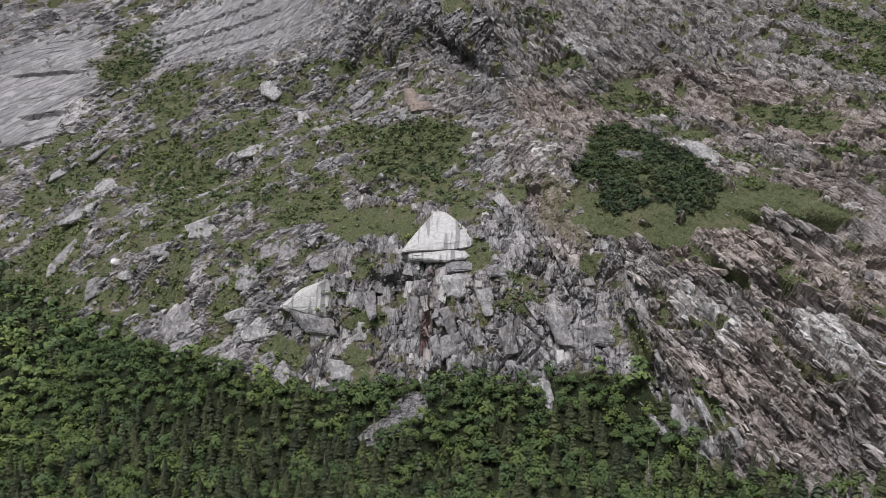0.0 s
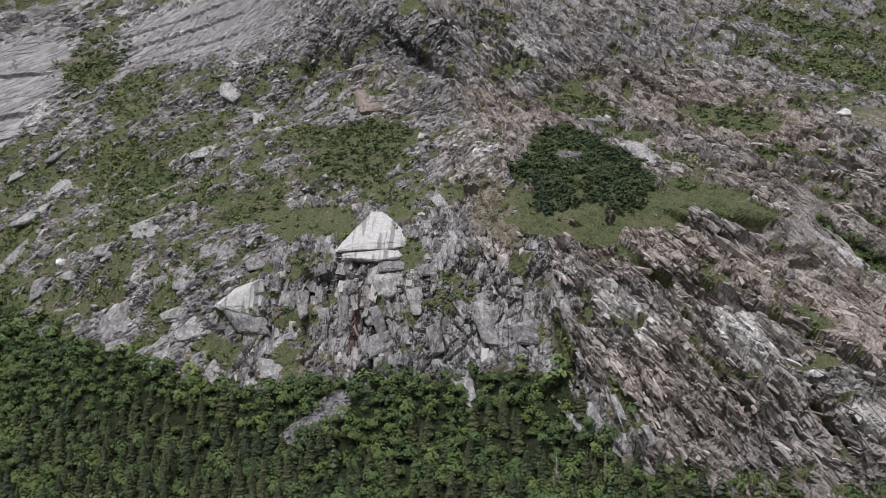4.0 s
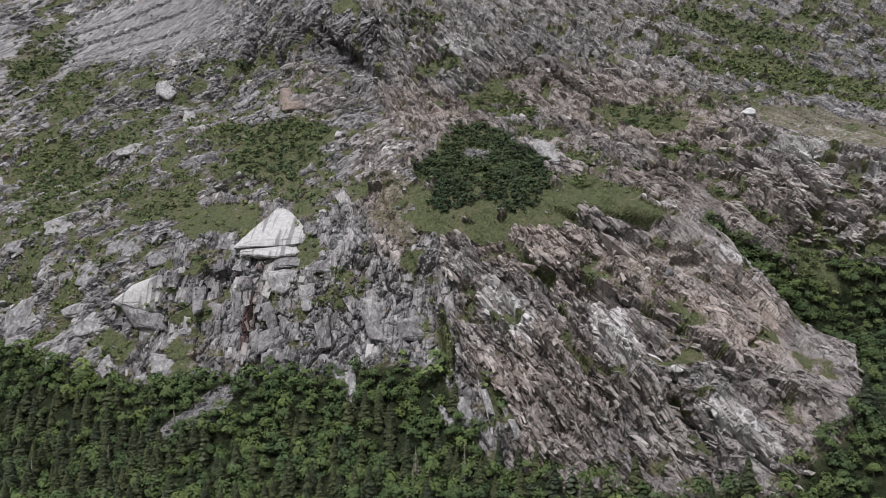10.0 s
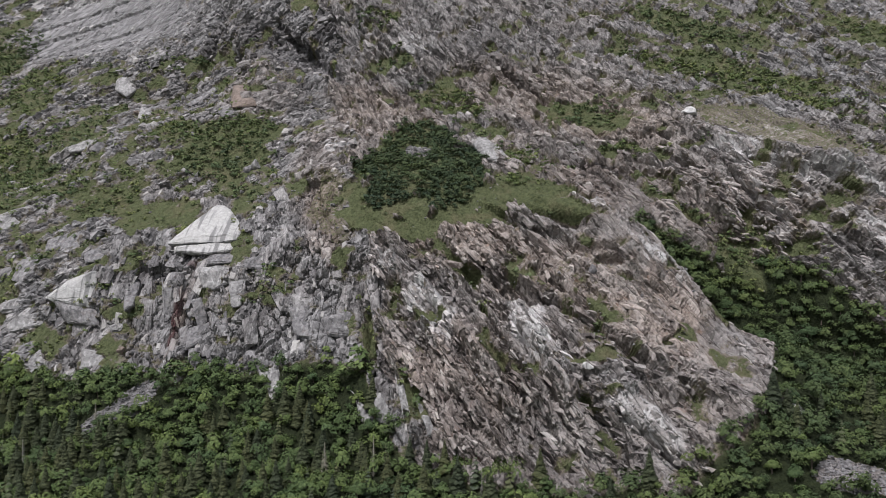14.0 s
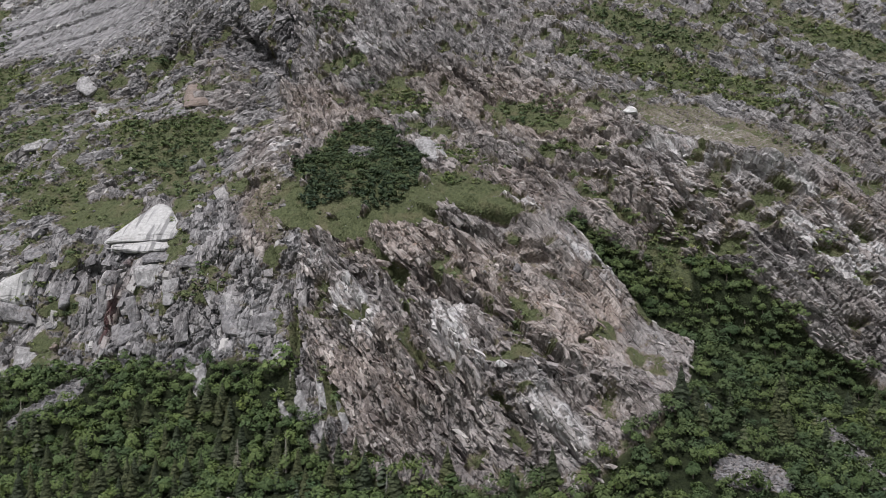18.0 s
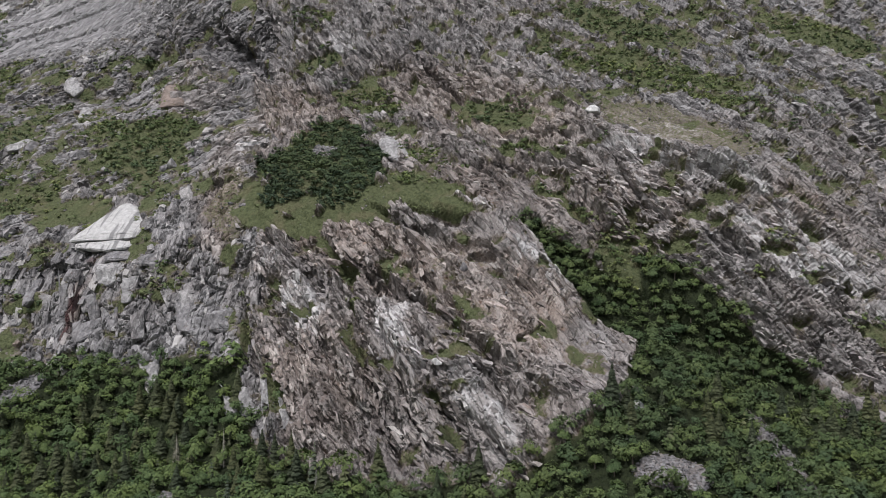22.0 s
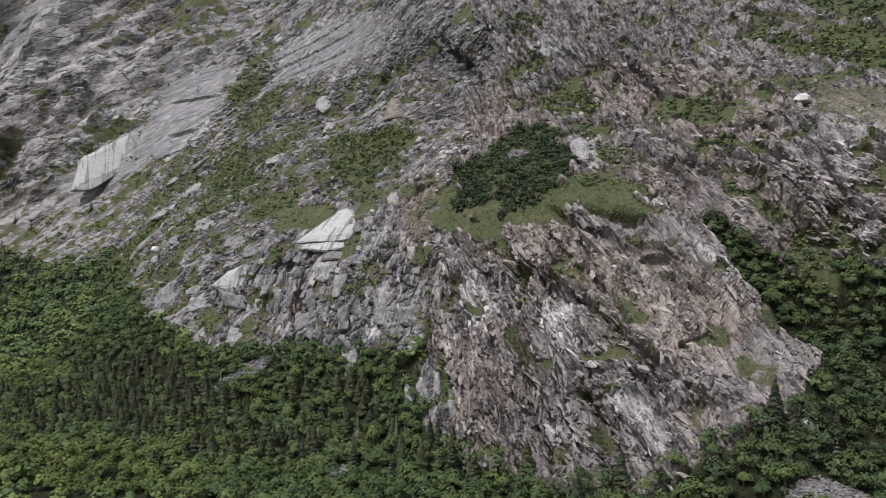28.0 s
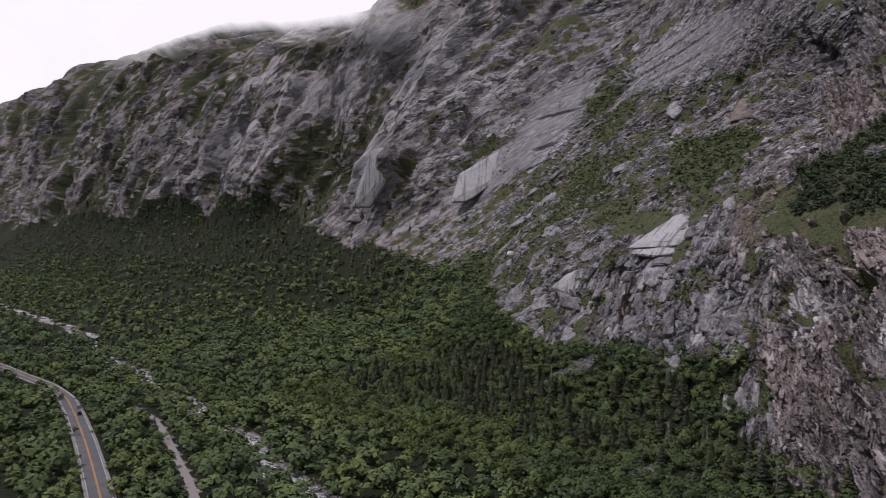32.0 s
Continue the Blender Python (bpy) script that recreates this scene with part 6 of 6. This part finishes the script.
BLOCK_ROCK = block_material()
BED_TURN = np.where(ZONE_WEST > 0.5, 36, np.where(ZONE_MID > 0.5, 96, np.interp(X, [70, 110, 160, 230], [-64, -55, -45, -38])))
TANGENT_X, TANGENT_UP = np.gradient(GROUND, axis=1), np.gradient(GROUND, axis=0)
SWERVE = 22 * fbm(X / 22, UP / 22, Z * 0, 3, 211, 0.6)
BLOCK_CORNERS = np.array([(a, b, c) for a in (-1, 1) for b in (-1, 1) for c in (-1, 1)], np.float32)
BLOCK_FACES = np.array([(0, 1, 3, 2), (4, 6, 7, 5), (0, 4, 5, 1), (2, 3, 7, 6), (0, 2, 6, 4), (1, 5, 7, 3)], np.int32)


def rock_blocks(name, weight, count, long, wide, high, label, rng, lean=0.3, proud=0.4, stray=16):
    """Angular blocks half sunk in the slope, their long axis along the beds; sizes are half lengths with a spread."""
    w = (weight * AREA).ravel()
    pick = rng.choice(w.size, size=count, p=w / w.sum())
    at = GROUND.reshape(-1, 3)[pick] + rng.normal(0, 0.3, (count, 3))
    n = NORMAL.reshape(-1, 3)[pick]
    tx = np.cross(TANGENT_UP.reshape(-1, 3)[pick], n)
    tx /= np.maximum(np.linalg.norm(tx, axis=1, keepdims=True), 1e-6)
    tx *= np.sign(np.sum(tx * TANGENT_X.reshape(-1, 3)[pick], axis=1, keepdims=True) + 1e-9)
    tu = np.cross(n, tx)
    tu *= np.sign(tu[:, 2:3] + 1e-9)
    a = np.radians(BED_TURN.ravel()[pick] + SWERVE.ravel()[pick] + rng.normal(0, stray, count))[:, None]
    d, b = tx * np.cos(a) + tu * np.sin(a), tu * np.cos(a) - tx * np.sin(a)
    t, q = rng.normal(0.05, lean, count)[:, None] * np.sign(b[:, 2:3]), rng.normal(0, 0.5 * lean, count)[:, None]
    b, n = b * np.cos(t) - n * np.sin(t), n * np.cos(t) + b * np.sin(t)
    d, n = d * np.cos(q) - n * np.sin(q), n * np.cos(q) + d * np.sin(q)
    size = np.exp(rng.normal(0, 0.42, count))
    dims = np.stack([v * size * np.exp(rng.normal(0, 0.3, count)) for v in (long, wide, high)], 1)
    corner = BLOCK_CORNERS[None] * (1 + rng.uniform(-0.38, 0.12, (count, 8, 3))) * dims[:, None]
    corner[:, 1::2, :2] *= rng.uniform(0.4, 0.95, (count, 4, 2))
    corner[..., 2] += ((rng.normal(proud, 0.15, count) - 0.85) * dims[:, 2])[:, None]
    v = at[:, None] + corner[..., :1] * d[:, None] + corner[..., 1:2] * b[:, None] + corner[..., 2:] * n[:, None]
    f = (BLOCK_FACES[None] + 8 * np.arange(count)[:, None, None]).reshape(-1, 4)
    turned_in = np.sum(np.cross(d, b) * n, axis=1) < 0
    f[np.repeat(turned_in, 6)] = f[np.repeat(turned_in, 6)][:, ::-1]
    me = mesh_from(name, v.reshape(-1, 3), f)
    west, mid = np.repeat(ZONE_WEST.ravel()[pick], 8), np.repeat(ZONE_MID.ravel()[pick], 8)
    for key, values in (("warm", WARM), ("pale", PALE), ("shade_stain", SHADE_STAIN)):
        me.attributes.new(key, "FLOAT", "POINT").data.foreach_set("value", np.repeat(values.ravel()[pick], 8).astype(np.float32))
    strata = broad_beds(strata_of(v.reshape(-1, 3), west, mid), v.reshape(-1, 3), np.repeat(WANDER.ravel()[pick], 8))
    me.attributes.new("strata", "FLOAT_VECTOR", "POINT").data.foreach_set("vector", np.ascontiguousarray(strata, np.float32).ravel())
    me.materials.append(BLOCK_ROCK)
    return tagged(new(name, me), label, "rock", kind="stuff")


rng = np.random.default_rng(29)
bare = (1 - smooth01(TURF, 0.38, 0.6)) * (thick < 0.12) * (1 - FOREST) * (1 - SCREE) * (Y > 190) * (1 - 0.85 * SMOOTH)
spur = ZONE_EAST * bare * (1 - MASSIVE) * (X > 55) * (X < 235) * (Z > -84) * (Z < 30) * (IN_GULLY < 0.2)
broken = 0.2 + 1.2 * smooth01(fbm(STRATA[..., 0] / 26, STRATA[..., 1] / 9, Z * 0, 3, 221, 0.6), -0.15, 0.3)
rock_blocks("spur_rock", spur * broken, 3800, 1.3, 0.4, 0.3, "splintered brown and grey plates of the spur", rng, 0.26, 0.4, 16)
cliff = ZONE_MID * bare * (Z > -70) * (Z < 40)
rock_blocks("cliff_rock", cliff * broken, 700, 2.4, 1.1, 0.5, "upright jointed blocks of the grey cliff", rng, 0.14, 0.3, 10)
west_slope = ZONE_WEST * bare * (X > -260) * (X < 60) * (Z < 175)
rock_blocks("slope_rock", west_slope * broken, 3800, 1.3, 0.9, 0.6, "broken grey granite blocks of the open slope", rng, 0.26, 0.4, 25)
upper = ZONE_EAST * bare * (1 - MASSIVE) * (1 - (spur > 0)) * (X < 420) * (Z > -60) * (Z < 200)
rock_blocks("upper_rock", upper * broken, 4600, 1.4, 0.42, 0.32, "splintered grey-brown rock of the upper mountainside", rng, 0.26, 0.4, 16)


# ---- road, trail and stream on the valley floor ----
def ribbon(name, xs, centre, half, height, material, lift=0.0, offset=0.0):
    """A strip along a line of the plan, level across."""
    xs = np.asarray(xs, float)
    ys = np.array([float(centre(x)) for x in xs])
    for _ in range(12):
        ys[1:-1] = (ys[:-2] + 2 * ys[1:-1] + ys[2:]) / 4
    dx, dy = np.gradient(xs), np.gradient(ys)
    ln = np.hypot(dx, dy)
    nx, ny = -dy / ln, dx / ln
    rows = []
    for side in (-half + offset, half + offset):
        z = [height(x, y) + lift for x, y in zip(xs, ys)]
        rows.append(np.stack([xs + nx * side, ys + ny * side, z], 1))
    v = np.concatenate(rows)
    n = len(xs)
    f = [(i, i + 1, n + i + 1, n + i) for i in range(n - 1)]
    me = mesh_from(name, v, f)
    me.materials.append(material)
    return new(name, me)


def asphalt():
    m = Nodes("worn_asphalt")
    n = m.noise(6.0, 5, 0.7)
    c = m.mix(m.span(n, 0.3, 0.7), (0.085, 0.085, 0.09), (0.14, 0.138, 0.14))
    c = m.mix(m.span(m.noise(0.15, 3), 0.45, 0.7, 0.0, 0.5), c, (0.18, 0.175, 0.175))
    return m.done(c, 0.85, m.bump(n, 0.3, 0.02))


def paint(name, color):
    m = Nodes(name)
    return m.done(m.mix(m.span(m.noise(2.5, 4), 0.5, 0.75, 0.0, 0.6), color, (0.16, 0.155, 0.15)), 0.7)


def gravel_mat():
    m = Nodes("road_shoulder_gravel")
    n = m.noise(5, 5, 0.7)
    return m.done(m.mix(m.span(n, 0.3, 0.7), (0.2, 0.185, 0.17), (0.36, 0.34, 0.31)), 0.95, m.bump(n, 0.6, 0.05))


def water_mat():
    m = Nodes("white_water")
    n = m.noise(0.9, 6, 0.7, m.scaled(m.coord, (0.5, 1.2, 1)))
    foam = m.span(n, 0.42, 0.62)
    c = m.mix(foam, (0.05, 0.065, 0.06), (0.75, 0.77, 0.78))
    return m.done(c, m.span(foam, 0, 1, 0.12, 0.7), m.bump(n, 0.8, 0.25), specular=0.5)


ROAD_X = np.arange(-430, 400, 3.0)
ASPHALT, SHOULDER = asphalt(), gravel_mat()
tagged(ribbon("shoulder", ROAD_X, road_y, 4.5, lambda x, y: -80.9, SHOULDER), "gravel shoulder of the valley road", "road", kind="structure")
road = tagged(ribbon("road", ROAD_X, road_y, 3.8, lambda x, y: -80.9, ASPHALT, 0.06), "grey two-lane asphalt road along the valley", "road", kind="structure")
for off, mat, lab in ((-3.45, paint("white_edge_paint", (0.6, 0.6, 0.58)), "white edge line"), (3.45, paint("white_line_paint", (0.6, 0.6, 0.58)), "white edge line"), (-0.16, paint("yellow_paint", (0.55, 0.28, 0.06)), "orange centre line"), (0.16, paint("orange_paint", (0.55, 0.28, 0.06)), "orange centre line")):
    line = ribbon("road_line", ROAD_X, road_y, 0.11, lambda x, y: -80.9, mat, 0.075, off)
    line.parent = road
    tagged(line, lab)
tagged(ribbon("trail", np.arange(-180, 90, 2.0), trail_y, 1.5, lambda x, y: at_plan(x, y).z, SHOULDER, 0.12), "pale gravel trail between the road and the stream", "path", kind="structure")
tagged(ribbon("water", np.arange(-540, 200, 2.5), river_y, 2.6, lambda x, y: at_plan(x, y).z, water_mat(), 0.5), "shallow white mountain stream", "stream", kind="structure")


def painted_metal(name, color, rough=0.35, metal=0.3):
    m = Nodes(name)
    return m.done(m.mix(m.span(m.noise(4, 3), 0.4, 0.7, 0, 0.25), color, tuple(c * 0.6 for c in color)), rough, metal=metal, specular=0.5)


CAR_PAINT, CAR_GLASS, TYRE, RIM, TAIL = painted_metal("dark_car_paint", (0.05, 0.04, 0.045)), painted_metal("tinted_car_glass", (0.02, 0.025, 0.03), 0.08, 0.0), painted_metal("tyre_rubber", (0.02, 0.02, 0.02), 0.9, 0.0), painted_metal("wheel_rim", (0.35, 0.35, 0.36), 0.3, 0.9), painted_metal("tail_lamp_red", (0.5, 0.03, 0.02), 0.3, 0.0)


def box_bm(size, at, taper=1.0, bevel=0.05):
    bm = bmesh.new()
    bmesh.ops.create_cube(bm, size=1.0)
    for v in bm.verts:
        k = taper if v.co.z > 0 else 1.0
        v.co = Vector((v.co.x * size[0] * k + at[0], v.co.y * size[1] * (0.5 + 0.5 * k) + at[1], v.co.z * size[2] + at[2]))
    if bevel:
        bmesh.ops.bevel(bm, geom=bm.edges[:], offset=bevel, segments=2, affect="EDGES")
    return bm


def car(place, turn):
    c = new("car")
    part("body", box_bm((4.5, 1.82, 0.72), (0, 0, 0.68), 0.97, 0.12), CAR_PAINT, c)
    cabin = part("cabin", box_bm((2.7, 1.6, 0.62), (-0.25, 0, 1.32), 0.72, 0.08), CAR_PAINT, c)
    for name, size, at in (("windscreen", (0.05, 1.3, 0.42), (0.98, 0, 1.3)), ("rear_window", (0.05, 1.3, 0.4), (-1.45, 0, 1.3)), ("side_window", (1.9, 0.05, 0.36), (-0.25, 0.75, 1.33)), ("side_window", (1.9, 0.05, 0.36), (-0.25, -0.75, 1.33))):
        part(name, box_bm(size, at, 0.9, 0.01), CAR_GLASS, cabin, "dark tinted glass")
    for s in (-1, 1):
        part("tail_lamp", box_bm((0.06, 0.34, 0.16), (-2.25, 0.68 * s, 0.82), 1, 0.02), TAIL, c, "red tail lamp")
        part("headlamp", box_bm((0.06, 0.36, 0.15), (2.24, 0.66 * s, 0.78), 1, 0.02), RIM, c, "clear headlamp")
        for x in (-1.35, 1.35):
            bm = bmesh.new()
            bmesh.ops.create_cone(bm, segments=18, radius1=0.33, radius2=0.33, depth=0.22, cap_ends=True, matrix=Matrix.Translation((x, 0.82 * s, 0.33)) @ Matrix.Rotation(radians(90), 4, "X"))
            wheel = part("wheel", bm, TYRE, c, "black tyre")
            bm = bmesh.new()
            bmesh.ops.create_cone(bm, segments=12, radius1=0.2, radius2=0.17, depth=0.05, cap_ends=True, matrix=Matrix.Translation((x, 0.94 * s, 0.33)) @ Matrix.Rotation(radians(90), 4, "X"))
            part("rim", bm, RIM, wheel, "grey metal rim")
    c.matrix_basis = Matrix.Translation(place) @ Matrix.Rotation(turn, 4, "Z")
    return tagged(c, "dark car with red tail lamps on the valley road", "car")


car(Vector((-158, float(road_y(-158)) + 1.8, -80.83)), radians(180 - 9))


def warning_sign(place):
    s = new("road_sign")
    part("post", box_bm((0.08, 0.08, 2.2), (0, 0, 1.1), 1, 0.01), RIM, s, "grey steel post")
    bm = bmesh.new()
    bmesh.ops.create_cube(bm, size=1.0)
    bmesh.ops.scale(bm, vec=(0.85, 0.04, 0.85), verts=bm.verts)
    bmesh.ops.rotate(bm, cent=(0, 0, 0), matrix=Matrix.Rotation(radians(45), 3, "Y"), verts=bm.verts)
    bmesh.ops.translate(bm, vec=(0, -0.08, 2.35), verts=bm.verts)
    part("plate", bm, paint("sign_yellow", (0.75, 0.42, 0.03)), s, "yellow diamond plate")
    s.matrix_basis = Matrix.Translation(place) @ Matrix.Rotation(radians(70), 4, "Z")
    return tagged(s, "yellow diamond warning sign on a post beside the road", "sign")


warning_sign(Vector((-27, float(road_y(-27)) + 5.0, -81.0)))


# ---- low cloud on the summit ridge ----
def cloud_mat():
    m = Nodes("cloud_veil")
    t = m.t
    n = m.noise(0.004, 6, 0.6)
    u = m.attr("thin")
    cover = m.math("MULTIPLY", m.span(m.math("ADD", m.math("MULTIPLY", n, 0.8), m.math("SUBTRACT", u, 0.35)), 0.3, 0.68), m.span(u, 0.0, 0.35))
    d = t.nodes.new("ShaderNodeEmission")
    d.inputs[0].default_value, d.inputs[1].default_value = (0.97, 0.97, 0.96, 1), 1.65
    tr, mx = t.nodes.new("ShaderNodeBsdfTransparent"), t.nodes.new("ShaderNodeMixShader")
    m.put(mx.inputs[0], cover)
    t.links.new(tr.outputs[0], mx.inputs[1])
    t.links.new(d.outputs[0], mx.inputs[2])
    t.links.new(mx.outputs[0], t.nodes["Material Output"].inputs["Surface"])
    return m.mat


def cloud_bank(line, low, high, name):
    """A bank of cloud lying along the ridge: a bulging sheet that thins out at its foot and ends."""
    pts = np.array(line, float)
    s = np.linspace(0, 1, 60)
    k = np.linspace(0, 1, len(pts))
    px, py, pz = (np.interp(s, k, pts[:, i]) for i in range(3))
    rows, thin = [], []
    for j in range(16):
        v = j / 15
        rows.append(np.stack([px, py - 60 * math.sin(v * 3.14), pz + low + (high - low) * v], 1))
        thin.append(np.clip(smooth01(np.full(60, v), 0.0, 0.4) * (1 - smooth01(np.full(60, v), 0.6, 1.0)), 0, 1) * smooth01(s, 0, 0.2) * (1 - smooth01(s, 0.8, 1.0)))
    i = np.arange(16 * 60).reshape(16, 60)
    f = np.stack([i[:-1, :-1], i[:-1, 1:], i[1:, 1:], i[1:, :-1]], -1).reshape(-1, 4)
    me = mesh_from(name, np.concatenate(rows), f, True)
    me.attributes.new("thin", "FLOAT", "POINT").data.foreach_set("value", np.concatenate(thin).astype(np.float32))
    me.materials.append(cloud_mat())
    ob = new(name, me)
    return tagged(ob, "low grey-white cloud lying on the summit ridge", "cloud", kind="structure")


cloud_bank([(-1800, 600, 445), (-1450, 610, 432), (-1100, 600, 395), (-850, 590, 345), (-640, 585, 305), (-480, 570, 290)], -42, 110, "cloud")


# ---- the bright overcast behind the mountains ----
def overcast_mat():
    m = Nodes("bright_cloud_deck")
    n = m.noise(0.0012, 5, 0.55)
    e = m.t.nodes.new("ShaderNodeEmission")
    m.put(e.inputs[0], m.mix(m.span(n, 0.3, 0.7), (0.86, 0.88, 0.92), (1.0, 1.0, 1.0)))
    e.inputs[1].default_value = 1.7
    m.t.links.new(e.outputs[0], m.t.nodes["Material Output"].inputs["Surface"])
    return m.mat


def backdrop():
    turns = np.linspace(radians(110), radians(222), 50)
    rows = [np.stack([200 + 4300 * np.cos(turns), 4300 * np.sin(turns), np.full(50, h)], 1) for h in (-300, 500, 1400, 2400)]
    i = np.arange(200).reshape(4, 50)
    f = np.stack([i[:-1, :-1], i[:-1, 1:], i[1:, 1:], i[1:, :-1]], -1).reshape(-1, 4)
    me = mesh_from("backdrop", np.concatenate(rows), f, True)
    me.materials.append(overcast_mat())
    return tagged(new("backdrop", me), "bright white overcast sky beyond the valley", "sky", kind="structure")


backdrop()
